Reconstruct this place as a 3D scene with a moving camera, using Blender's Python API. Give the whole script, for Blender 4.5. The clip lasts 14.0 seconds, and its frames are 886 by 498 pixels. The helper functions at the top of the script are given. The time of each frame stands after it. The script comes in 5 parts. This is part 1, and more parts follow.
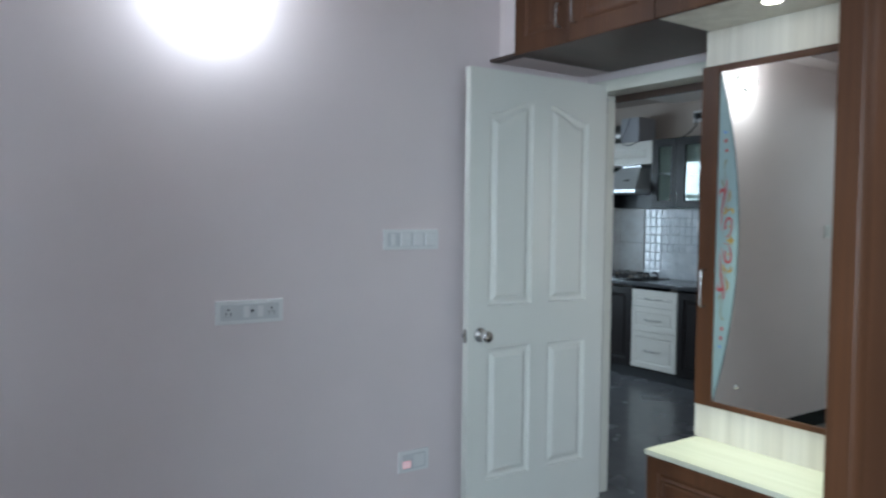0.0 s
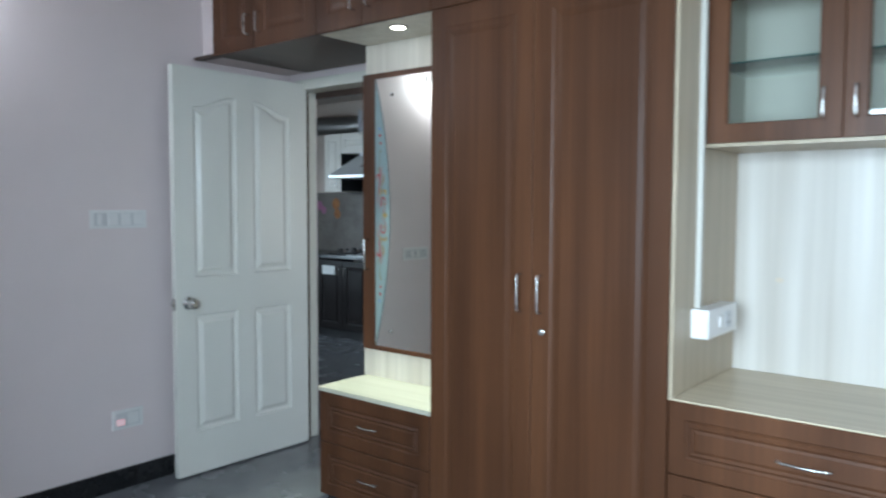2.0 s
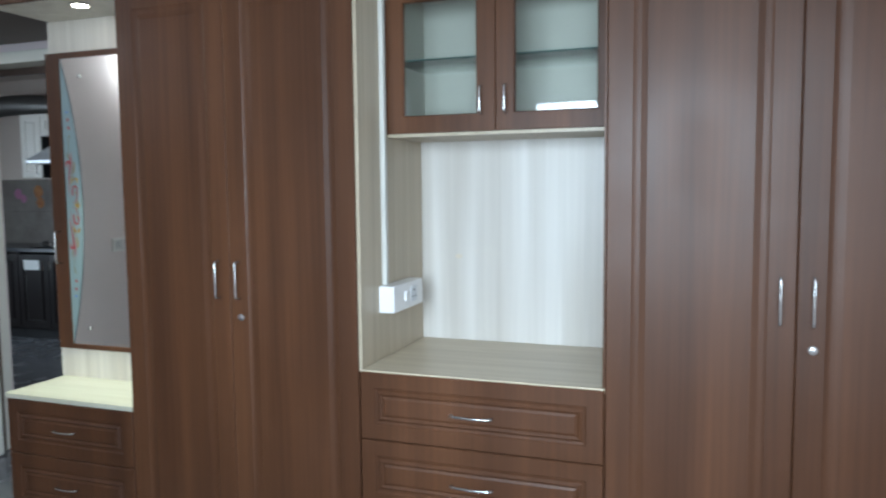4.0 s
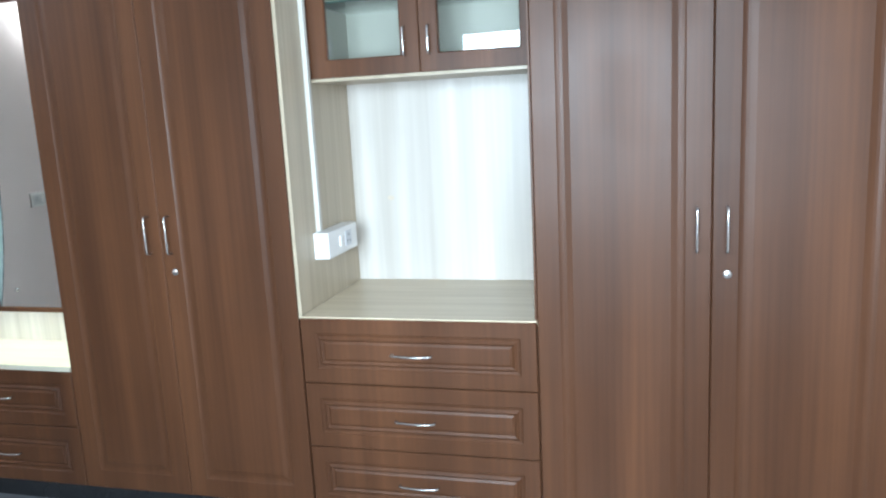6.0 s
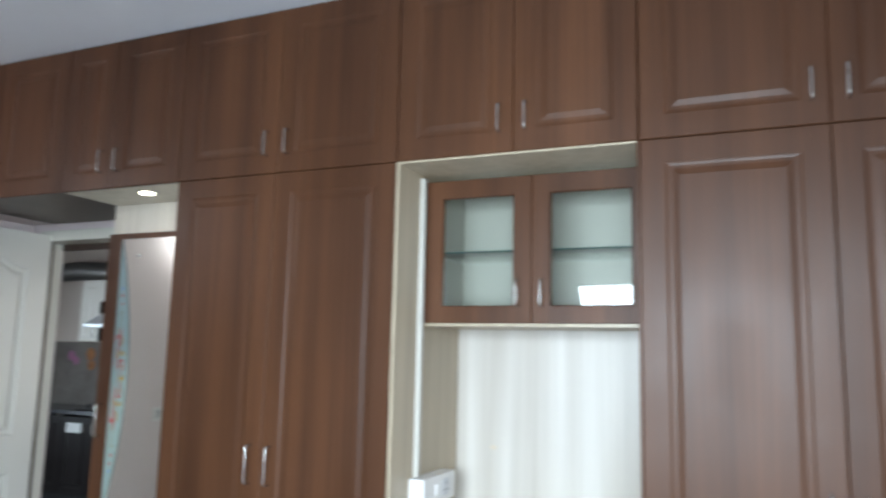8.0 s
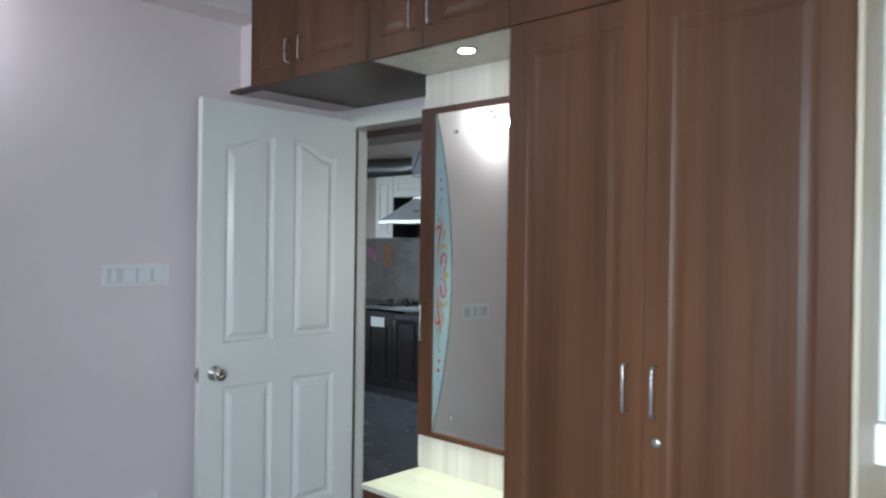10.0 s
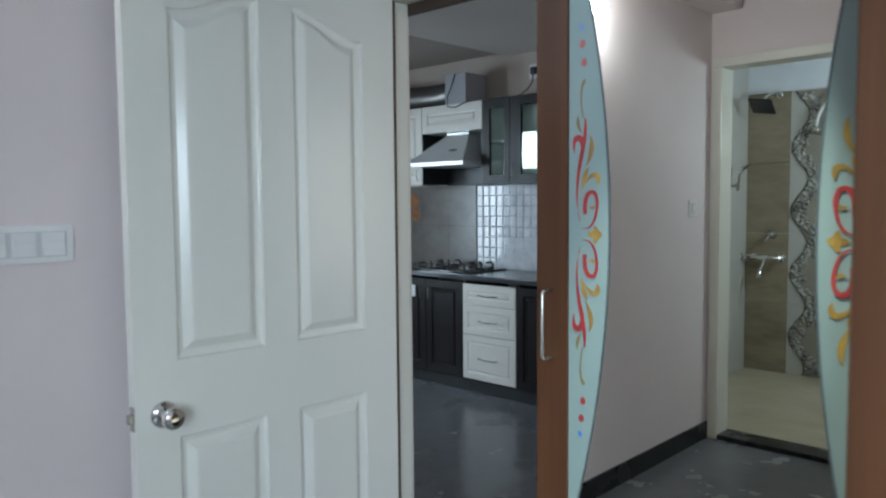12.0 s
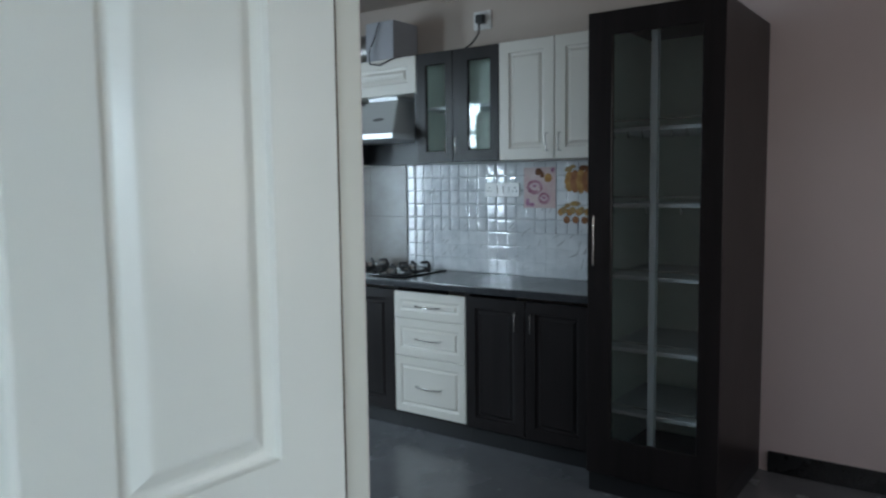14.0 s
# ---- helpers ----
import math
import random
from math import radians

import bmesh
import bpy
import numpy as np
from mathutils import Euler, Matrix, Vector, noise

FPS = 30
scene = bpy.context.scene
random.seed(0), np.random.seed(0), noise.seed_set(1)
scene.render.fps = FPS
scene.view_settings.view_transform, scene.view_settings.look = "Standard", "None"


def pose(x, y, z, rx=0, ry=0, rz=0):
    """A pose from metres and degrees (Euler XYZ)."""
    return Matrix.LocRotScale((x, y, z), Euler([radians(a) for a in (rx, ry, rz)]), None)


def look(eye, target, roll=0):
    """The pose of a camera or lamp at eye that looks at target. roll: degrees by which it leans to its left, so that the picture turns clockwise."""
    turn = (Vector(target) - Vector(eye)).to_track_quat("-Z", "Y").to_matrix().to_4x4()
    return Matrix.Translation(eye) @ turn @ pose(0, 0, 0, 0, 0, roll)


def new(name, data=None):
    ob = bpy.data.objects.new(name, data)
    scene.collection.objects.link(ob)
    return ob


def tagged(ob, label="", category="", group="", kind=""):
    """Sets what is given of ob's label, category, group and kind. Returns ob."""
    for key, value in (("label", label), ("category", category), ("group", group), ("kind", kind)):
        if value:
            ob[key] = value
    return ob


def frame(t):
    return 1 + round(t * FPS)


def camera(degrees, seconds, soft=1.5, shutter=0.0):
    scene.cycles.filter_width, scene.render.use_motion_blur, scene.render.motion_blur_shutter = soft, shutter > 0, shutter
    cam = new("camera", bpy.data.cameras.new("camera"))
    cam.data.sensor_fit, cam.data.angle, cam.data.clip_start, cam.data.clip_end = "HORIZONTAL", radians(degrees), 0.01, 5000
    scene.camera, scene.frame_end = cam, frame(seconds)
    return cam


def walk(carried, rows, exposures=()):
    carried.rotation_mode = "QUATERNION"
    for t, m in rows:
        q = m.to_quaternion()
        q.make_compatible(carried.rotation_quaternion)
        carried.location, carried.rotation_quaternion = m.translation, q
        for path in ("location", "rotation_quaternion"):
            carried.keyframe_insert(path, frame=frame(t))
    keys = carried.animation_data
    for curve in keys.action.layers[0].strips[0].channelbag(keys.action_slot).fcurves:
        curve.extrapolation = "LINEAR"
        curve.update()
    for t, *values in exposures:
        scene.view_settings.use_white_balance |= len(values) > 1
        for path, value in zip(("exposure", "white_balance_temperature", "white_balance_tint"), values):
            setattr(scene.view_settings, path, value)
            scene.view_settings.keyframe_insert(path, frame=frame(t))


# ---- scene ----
cam = camera(61.6, 14.0, soft=2.25, shutter=0.5)
PATH = [
    (0, (0.16, -2.111, 1.394), (-1.483, -0.973, 1.311), 0.7),
    (0.5, (0.311, -2.156, 1.377), (-1.234, -0.888, 1.307), 0.7),
    (1, (0.492, -2.188, 1.377), (-0.967, -0.83, 1.301), 0.9),
    (1.5, (0.671, -2.172, 1.373), (-0.703, -0.722, 1.29), 0.5),
    (2, (0.881, -2.169, 1.375), (-0.38, -0.622, 1.256), 0.2),
    (2.5, (0.987, -2.175, 1.391), (-0.161, -0.546, 1.231), -0.2),
    (3, (1.015, -2.209, 1.385), (0.06, -0.459, 1.219), 0.2),
    (3.5, (1.054, -2.2, 1.381), (0.241, -0.379, 1.22), -0.1),
    (4, (1.085, -2.18, 1.388), (0.41, -0.305, 1.221), -0.6),
    (4.2, (1.082, -2.193, 1.392), (0.461, -0.3, 1.223), -0.5),
    (6.3, (1.118, -2.209, 1.436), (0.628, -0.306, 1.065), -2.8),
    (6.5, (1.137, -2.185, 1.436), (0.664, -0.249, 1.274), -1.7),
    (7, (1.169, -2.194, 1.435), (0.691, -0.265, 1.659), -0.4),
    (7.5, (1.152, -2.208, 1.453), (0.661, -0.291, 1.74), 0.4),
    (8, (1.127, -2.182, 1.465), (0.338, -0.366, 1.744), 1.3),
    (8.5, (1.011, -2.151, 1.465), (0.039, -0.421, 1.719), 1.4),
    (9, (0.772, -2.065, 1.432), (-0.386, -0.442, 1.585), 1.8),
    (9.2, (0.723, -1.986, 1.442), (-0.507, -0.412, 1.55), 2.0),
    (11.3, (-0.32, -1.327, 1.394), (-1.721, 0.096, 1.286), -0.4),
    (11.5, (-0.453, -1.192, 1.38), (-1.843, 0.241, 1.259), -0.2),
    (12, (-0.701, -0.932, 1.395), (-2.081, 0.51, 1.262), -0.5),
    (12.5, (-0.898, -0.763, 1.38), (-2.276, 0.679, 1.236), -0.9),
    (13, (-1.171, -0.581, 1.391), (-2.535, 0.873, 1.236), -1.1),
    (13.5, (-1.397, -0.389, 1.371), (-2.688, 1.129, 1.202), -1.3),
    (14, (-1.62, -0.179, 1.391), (-2.791, 1.433, 1.214), -0.7),
]
walk(cam, [(t, look(e, g, r)) for t, e, g, r in PATH], exposures=[(0, -0.13, 6150, 8), (1, -0.08, 6050, 6), (2, -0.10, 6150, 8), (3, -0.16, 6250, 11), (4.2, -0.24, 6250, 11), (6.4, 0.36, 6300, 10), (7, 0.05, 6550, 12), (8, 0.07, 6600, 12), (9, -0.02, 6350, 12), (11.5, 0.07, 6300, 9), (13, -0.02, 6350, 10), (14, 0.18, 6300, 8)])

# ---- world and large lights ----
world = bpy.data.worlds.new("world")
scene.world = world
world.use_nodes = True
wn = world.node_tree
sky = wn.nodes.new("ShaderNodeTexSky")
sky.sky_type = "NISHITA"
sky.sun_disc = False
sky.sun_elevation = radians(48)
sky.sun_rotation = radians(60)
wn.nodes["Background"].inputs[1].default_value = 0.12
wn.links.new(sky.outputs[0], wn.nodes["Background"].inputs[0])


def area(name, at, target, w, h, watts, colour, spread=180):
    d = bpy.data.lights.new(name, "AREA")
    d.shape, d.size, d.size_y, d.energy, d.color, d.spread = "RECTANGLE", w, h, watts, colour, radians(spread)
    o = new(name, d)
    o.matrix_world = look(at, target)
    return o


def point(name, at, watts, colour, radius):
    d = bpy.data.lights.new(name, "POINT")
    d.energy, d.color, d.shadow_soft_size = watts, colour, radius
    o = new(name, d)
    o.location = at
    return o


DAY = (0.69, 0.865, 1.0)
area("window_daylight", (0.80, -2.74, 1.49), (0.58, 0, 0.45), 1.75, 1.02, 119, DAY, 132)
area("kitchen_daylight", (-5.62, 0.62, 1.56), (-4.75, 3.2, 0.35), 0.34, 1.2, 15, DAY, 100)
area("kitchen_side_daylight", (-6.58, 1.07, 1.36), (-4.2, 2.7, 1.05), 0.46, 1.4, 19, DAY, 120)
# fill for hall and larder; its source is unseen and added
area("hall_fill", (0.66, 2.2, 1.45), (-3, 2.4, 1.9), 1.45, 1.2, 11.5, (0.93, 0.91, 0.90))
# fill that brightens the bathroom, from an added source out of view
area("bath_fill", (-1.32, -3.6, 1.95), (-2.6, -3.8, 1.2), 0.5, 0.45, 21, DAY)
point("wall_bulb_light", (-2.452, -1.28, 2.215), 11, (0.80, 0.90, 1.0), 0.035)


def spot(name, at, watts):
    d = bpy.data.lights.new(name, "SPOT")
    d.energy, d.color, d.spot_size, d.spot_blend, d.shadow_soft_size = watts, (0.88, 1.0, 0.84), radians(50), 0.65, 0.025
    o = new(name, d)
    o.matrix_world = look(at, (at[0], at[1] + 0.001, 0))


spot("dresser_spot_light", (-1.228, 0.122, 2.088), 120)


# ---- materials ----
def mat(name, base=(0.8, 0.8, 0.8), rough=0.5, metal=0.0, grain=0.0, grain_scale=(30, 30, 30), dark=None, stain=0.0, bump=0.0, bump_scale=200, coat=0.0, rough_var=0.0, spec=0.5, random_tint=0.0, fine=0.0, detail=5.0):
    m = bpy.data.materials.new(name)
    m.use_nodes = True
    nt = m.node_tree
    b = nt.nodes["Principled BSDF"]
    b.inputs["Base Color"].default_value = (*base, 1)
    b.inputs["Roughness"].default_value = rough
    b.inputs["Metallic"].default_value = metal
    b.inputs["Coat Weight"].default_value = coat
    b.inputs["Coat Roughness"].default_value = 0.08
    b.inputs["Specular IOR Level"].default_value = spec
    geo = nt.nodes.new("ShaderNodeNewGeometry")
    out = None
    if dark:
        mp = nt.nodes.new("ShaderNodeMapping")
        mp.inputs["Scale"].default_value = grain_scale
        nt.links.new(geo.outputs["Position"], mp.inputs[0])
        n1 = nt.nodes.new("ShaderNodeTexNoise")
        n1.inputs["Scale"].default_value, n1.inputs["Detail"].default_value = 1.0, detail
        n1.inputs["Roughness"].default_value = 0.62
        nt.links.new(mp.outputs[0], n1.inputs["Vector"])
        ramp = nt.nodes.new("ShaderNodeValToRGB")
        ramp.color_ramp.elements[0].position, ramp.color_ramp.elements[1].position = 0.5 - grain, 0.5 + grain
        ramp.color_ramp.elements[0].color, ramp.color_ramp.elements[1].color = (*dark, 1), (*base, 1)
        nt.links.new(n1.outputs[0], ramp.inputs[0])
        out = ramp.outputs[0]
    if fine:
        mp = nt.nodes.new("ShaderNodeMapping")
        mp.inputs["Scale"].default_value = (70, 70, 1.4)
        nt.links.new(geo.outputs["Position"], mp.inputs[0])
        n5 = nt.nodes.new("ShaderNodeTexNoise")
        n5.inputs["Scale"].default_value, n5.inputs["Detail"].default_value = 1.0, 3.0
        nt.links.new(mp.outputs[0], n5.inputs["Vector"])
        mr = nt.nodes.new("ShaderNodeMapRange")
        mr.inputs[1].default_value, mr.inputs[2].default_value = 0.35, 0.65
        mr.inputs[3].default_value, mr.inputs[4].default_value = 1 - fine, 1 + fine
        nt.links.new(n5.outputs[0], mr.inputs[0])
        mx = nt.nodes.new("ShaderNodeMix")
        mx.data_type, mx.blend_type = "RGBA", "MULTIPLY"
        mx.inputs[0].default_value = 1.0
        nt.links.new(out, mx.inputs[6])
        nt.links.new(mr.outputs[0], mx.inputs[7])
        out = mx.outputs[2]
    if stain:
        n2 = nt.nodes.new("ShaderNodeTexNoise")
        n2.inputs["Scale"].default_value, n2.inputs["Detail"].default_value = 1.7, 4.0
        nt.links.new(geo.outputs["Position"], n2.inputs["Vector"])
        mr = nt.nodes.new("ShaderNodeMapRange")
        mr.inputs[1].default_value, mr.inputs[2].default_value = 0.3, 0.7
        mr.inputs[3].default_value, mr.inputs[4].default_value = 1 - stain, 1.0
        nt.links.new(n2.outputs[0], mr.inputs[0])
        mx = nt.nodes.new("ShaderNodeMix")
        mx.data_type, mx.blend_type = "RGBA", "MULTIPLY"
        mx.inputs[0].default_value = 1.0
        if out:
            nt.links.new(out, mx.inputs[6])
        else:
            mx.inputs[6].default_value = (*base, 1)
        nt.links.new(mr.outputs[0], mx.inputs[7])
        out = mx.outputs[2]
    if random_tint:
        oi = nt.nodes.new("ShaderNodeObjectInfo")
        mr = nt.nodes.new("ShaderNodeMapRange")
        mr.inputs[3].default_value, mr.inputs[4].default_value = 1 - random_tint, 1.0
        nt.links.new(oi.outputs["Random"], mr.inputs[0])
        mx = nt.nodes.new("ShaderNodeMix")
        mx.data_type, mx.blend_type = "RGBA", "MULTIPLY"
        mx.inputs[0].default_value = 1.0
        if out:
            nt.links.new(out, mx.inputs[6])
        else:
            mx.inputs[6].default_value = (*base, 1)
        nt.links.new(mr.outputs[0], mx.inputs[7])
        out = mx.outputs[2]
    if out:
        nt.links.new(out, b.inputs["Base Color"])
    if rough_var:
        n3 = nt.nodes.new("ShaderNodeTexNoise")
        n3.inputs["Scale"].default_value, n3.inputs["Detail"].default_value = 4.0, 3.0
        nt.links.new(geo.outputs["Position"], n3.inputs["Vector"])
        mr = nt.nodes.new("ShaderNodeMapRange")
        mr.inputs[1].default_value, mr.inputs[2].default_value = 0.3, 0.7
        mr.inputs[3].default_value, mr.inputs[4].default_value = rough - rough_var, rough + rough_var
        nt.links.new(n3.outputs[0], mr.inputs[0])
        nt.links.new(mr.outputs[0], b.inputs["Roughness"])
    if bump:
        n4 = nt.nodes.new("ShaderNodeTexNoise")
        n4.inputs["Scale"].default_value, n4.inputs["Detail"].default_value = bump_scale, 3.0
        nt.links.new(geo.outputs["Position"], n4.inputs["Vector"])
        bp = nt.nodes.new("ShaderNodeBump")
        bp.inputs["Strength"].default_value, bp.inputs["Distance"].default_value = bump, 0.002
        nt.links.new(n4.outputs[0], bp.inputs["Height"])
        nt.links.new(bp.outputs[0], b.inputs["Normal"])
    return m


def glass(name, tint=(0.9, 1.0, 0.97), rough=0.0, index=1.5):
    m = bpy.data.materials.new(name)
    m.use_nodes = True
    nt = m.node_tree
    nt.nodes.remove(nt.nodes["Principled BSDF"])
    tr = nt.nodes.new("ShaderNodeBsdfTransparent")
    tr.inputs[0].default_value = (*tint, 1)
    gl = nt.nodes.new("ShaderNodeBsdfGlossy")
    gl.inputs["Roughness"].default_value = rough
    fr = nt.nodes.new("ShaderNodeFresnel")
    fr.inputs[0].default_value = index
    mx = nt.nodes.new("ShaderNodeMixShader")
    nt.links.new(fr.outputs[0], mx.inputs[0])
    nt.links.new(tr.outputs[0], mx.inputs[1])
    nt.links.new(gl.outputs[0], mx.inputs[2])
    nt.links.new(mx.outputs[0], nt.nodes["Material Output"].inputs[0])
    return m


def glow(name, colour, strength):
    m = bpy.data.materials.new(name)
    m.use_nodes = True
    b = m.node_tree.nodes["Principled BSDF"]
    b.inputs["Base Color"].default_value = (0.9, 0.9, 0.9, 1)
    b.inputs["Emission Color"].default_value = (*colour, 1)
    b.inputs["Emission Strength"].default_value = strength
    return m


PAINT = mat("mauve_white_wall_paint", (0.745, 0.648, 0.638), 0.6, stain=0.06, bump=0.12, bump_scale=350)
CEIL = mat("white_ceiling_paint", (0.74, 0.75, 0.78), 0.8, stain=0.05, bump=0.1, bump_scale=300)
FLOOR = mat("dark_grey_floor_tile", (0.190, 0.194, 0.206), 0.24, dark=(0.138, 0.140, 0.149), grain=0.32, grain_scale=(7, 7, 7), stain=0.18, rough_var=0.07)
BLACKSTONE = mat("black_granite", (0.02, 0.021, 0.023), 0.25, dark=(0.010, 0.011, 0.012), grain=0.15, grain_scale=(120, 120, 120), rough_var=0.06)
WALNUT = mat("walnut_laminate", (0.116, 0.0465, 0.0205), 0.42, dark=(0.056, 0.0218, 0.0100), grain=0.21, grain_scale=(5.2, 5.2, 0.22), spec=0.26, fine=0.09, detail=2.0, stain=0.12, bump=0.04, bump_scale=400, rough_var=0.05)
UNDER = mat("dark_brown_underside", (0.075, 0.045, 0.035), 0.45, dark=(0.05, 0.03, 0.022), grain=0.2, grain_scale=(9, 1, 9), stain=0.1)
ASH = mat("pale_ash_laminate", (0.73, 0.67, 0.57), 0.42, dark=(0.55, 0.485, 0.39), grain=0.26, grain_scale=(17, 17, 0.3), fine=0.05, detail=3.0, stain=0.06, bump=0.03, bump_scale=300)
ASH_BACK = mat("pale_ash_laminate_back", (0.62, 0.58, 0.525), 0.36, dark=(0.45, 0.405, 0.345), grain=0.20, grain_scale=(10, 10, 0.35), fine=0.025, detail=2.0, stain=0.06)
# the ash laminate again, darkened to imitate faces that catch less light
ASH_SHADED = mat("shaded_ash_laminate", (0.475, 0.395, 0.285), 0.42, dark=(0.36, 0.29, 0.20), grain=0.24, grain_scale=(20, 20, 0.4), fine=0.05, detail=3.0, stain=0.06)
ASH_TOP = mat("pale_ash_laminate_top", (0.62, 0.60, 0.49), 0.36, dark=(0.50, 0.47, 0.36), grain=0.22, grain_scale=(1.2, 24, 24), stain=0.06)
ASH_FLAT = mat("pale_ash_laminate_shelf", (0.62, 0.53, 0.39), 0.38, dark=(0.47, 0.38, 0.26), grain=0.22, grain_scale=(1.2, 24, 24), stain=0.06, bump=0.03, bump_scale=300)
DOORPAINT = mat("greenish_white_gloss_paint", (0.785, 0.77, 0.705), 0.18, spec=0.40, stain=0.03, bump=0.03, bump_scale=90)
JAMBPAINT = mat("cream_door_frame_paint", (0.745, 0.725, 0.64), 0.16, stain=0.06, bump=0.05, bump_scale=240)
HOODSTEEL = mat("satin_silver_hood", (0.68, 0.70, 0.71), 0.34, 0.45, stain=0.05)
CHROME = mat("brushed_chrome", (0.55, 0.53, 0.50), 0.24, 0.9, rough_var=0.06)
POLISHED = mat("polished_chrome", (0.75, 0.74, 0.72), 0.08, 1.0)
STEEL = mat("satin_steel", (0.62, 0.62, 0.60), 0.32, 1.0, rough_var=0.08)
WENGE = mat("dark_wenge_laminate", (0.020, 0.016, 0.016), 0.34, dark=(0.010, 0.008, 0.008), grain=0.25, grain_scale=(25, 25, 1.5), rough_var=0.015, spec=0.25)
CREAM = mat("off_white_membrane", (0.72, 0.68, 0.61), 0.35, stain=0.05, bump=0.03, bump_scale=200)
GRANITE = mat("grey_black_granite_worktop", (0.055, 0.058, 0.064), 0.2, dark=(0.022, 0.023, 0.026), grain=0.2, grain_scale=(160, 160, 160), rough_var=0.05)
TILE = mat("white_relief_tile", (0.70, 0.71, 0.72), 0.06, spec=0.55, dark=(0.56, 0.58, 0.60), grain=0.12, grain_scale=(7, 7, 9), stain=0.05, random_tint=0.06)
VEIN = mat("grey_marble_vein", (0.30, 0.30, 0.31), 0.12)
TILE_PLAIN = mat("grey_marble_tile", (0.185, 0.165, 0.15), 0.25, dark=(0.125, 0.11, 0.10), grain=0.2, grain_scale=(5, 5, 6), stain=0.1)
# grey brown that imitates the shade inside the hinge gap
GAP_SHADE = mat("painted_gap_shade", (0.16, 0.125, 0.09), 0.7, stain=0.3)
CASE = mat("blue_grey_enamel_case", (0.36, 0.36, 0.385), 0.45, stain=0.08)
PLATE = mat("pale_grey_switch_insert", (0.60, 0.595, 0.59), 0.35, stain=0.03)
BEIGE = mat("warm_beige_kitchen_wall", (0.53, 0.445, 0.385), 0.65, stain=0.08, bump=0.1, bump_scale=350)
GROUT = mat("tile_grout", (0.66, 0.67, 0.68), 0.7, stain=0.1)
PLASTIC = mat("white_plastic", (0.76, 0.745, 0.73), 0.30, stain=0.03)
PLASTIC_GREY = mat("light_grey_plastic", (0.60, 0.61, 0.63), 0.4, stain=0.03)
BLACK = mat("black_plastic", (0.012, 0.012, 0.013), 0.4, rough_var=0.05)
BLACKGLASS = mat("black_hob_glass", (0.008, 0.008, 0.009), 0.06)
IRON = mat("cast_iron", (0.03, 0.03, 0.032), 0.5, bump=0.2, bump_scale=300)
MIRROR = mat("silvered_mirror", (0.77, 0.765, 0.685), 0.0, 1.0)
FROST = mat("pale_blue_frosted_film", (0.218, 0.288, 0.283), 0.5, stain=0.04)
FILMEDGE = mat("dark_grey_film_edge", (0.075, 0.09, 0.10), 0.4)
RED = mat("red_glass_paint", (0.40, 0.042, 0.034), 0.35, dark=(0.22, 0.018, 0.028), grain=0.2, grain_scale=(40, 40, 12))
PINK = mat("faded_red_glass_paint", (0.42, 0.16, 0.14), 0.4)
GOLD = mat("golden_yellow_glass_paint", (0.40, 0.25, 0.05), 0.35, dark=(0.16, 0.085, 0.03), grain=0.2, grain_scale=(40, 40, 18))
OLIVE = mat("olive_brown_glass_paint", (0.22, 0.165, 0.06), 0.4, dark=(0.13, 0.09, 0.04), grain=0.2, grain_scale=(40, 40, 18))
BLUE = mat("blue_glass_paint", (0.05, 0.16, 0.50), 0.35)
GLASS = glass("clear_glass", (0.955, 0.985, 0.975))
GLASSDARK = glass("kitchen_door_glass", (0.93, 0.97, 0.95), 0.0, 1.40)
GLASSEDGE = mat("green_glass_edge", (0.02, 0.07, 0.06), 0.15)
# pale lining darkened in colour, standing in for the shade behind the panes
DIMMED_INSIDE = mat("dimmed_cabinet_lining", (0.43, 0.42, 0.355), 0.5, stain=0.06)
DARKINSIDE = mat("pale_grey_green_cabinet_lining", (0.78, 0.83, 0.77), 0.5, stain=0.1)
BATHTILE = mat("beige_travertine_tile", (0.37, 0.31, 0.215), 0.25, dark=(0.25, 0.20, 0.135), grain=0.2, grain_scale=(3, 3, 9), stain=0.15)
BATHWHITE = mat("white_bath_tile", (0.50, 0.485, 0.45), 0.3, stain=0.08)
BATHFLOOR = mat("cream_bath_floor_tile", (0.48, 0.425, 0.31), 0.35, dark=(0.40, 0.34, 0.235), grain=0.2, grain_scale=(4, 4, 4), stain=0.08)
PEBBLE = mat("grey_river_pebble", (0.50, 0.49, 0.46), 0.45, dark=(0.15, 0.14, 0.13), grain=0.2, grain_scale=(11, 11, 11))
PEBBLEBED = mat("grey_brown_pebble_bed", (0.33, 0.30, 0.24), 0.6, stain=0.2)
DARKLINE = mat("dark_grey_tile_border", (0.10, 0.085, 0.065), 0.4)
BULB = glow("cool_white_bulb", (0.85, 0.94, 1.0), 60)
SPOTGLOW = glow("warm_white_downlight", (1.0, 0.95, 0.8), 25)
REDLED = glow("red_neon_indicator", (1.0, 0.14, 0.12), 0.35)
TAPE = mat("cream_cable_trunking", (0.55, 0.53, 0.475), 0.4, stain=0.03)
PAPER = mat("white_paper_sticker", (0.7, 0.7, 0.68), 0.7, stain=0.04)
PLUM = mat("purple_tile_print", (0.30, 0.13, 0.22), 0.2)
ORANGE = mat("orange_brown_tile_print", (0.34, 0.16, 0.07), 0.2, dark=(0.22, 0.09, 0.04), grain=0.15, grain_scale=(14, 14, 14))
ALUFOIL = mat("dark_silver_flexible_duct", (0.22, 0.21, 0.20), 0.35, 0.8)


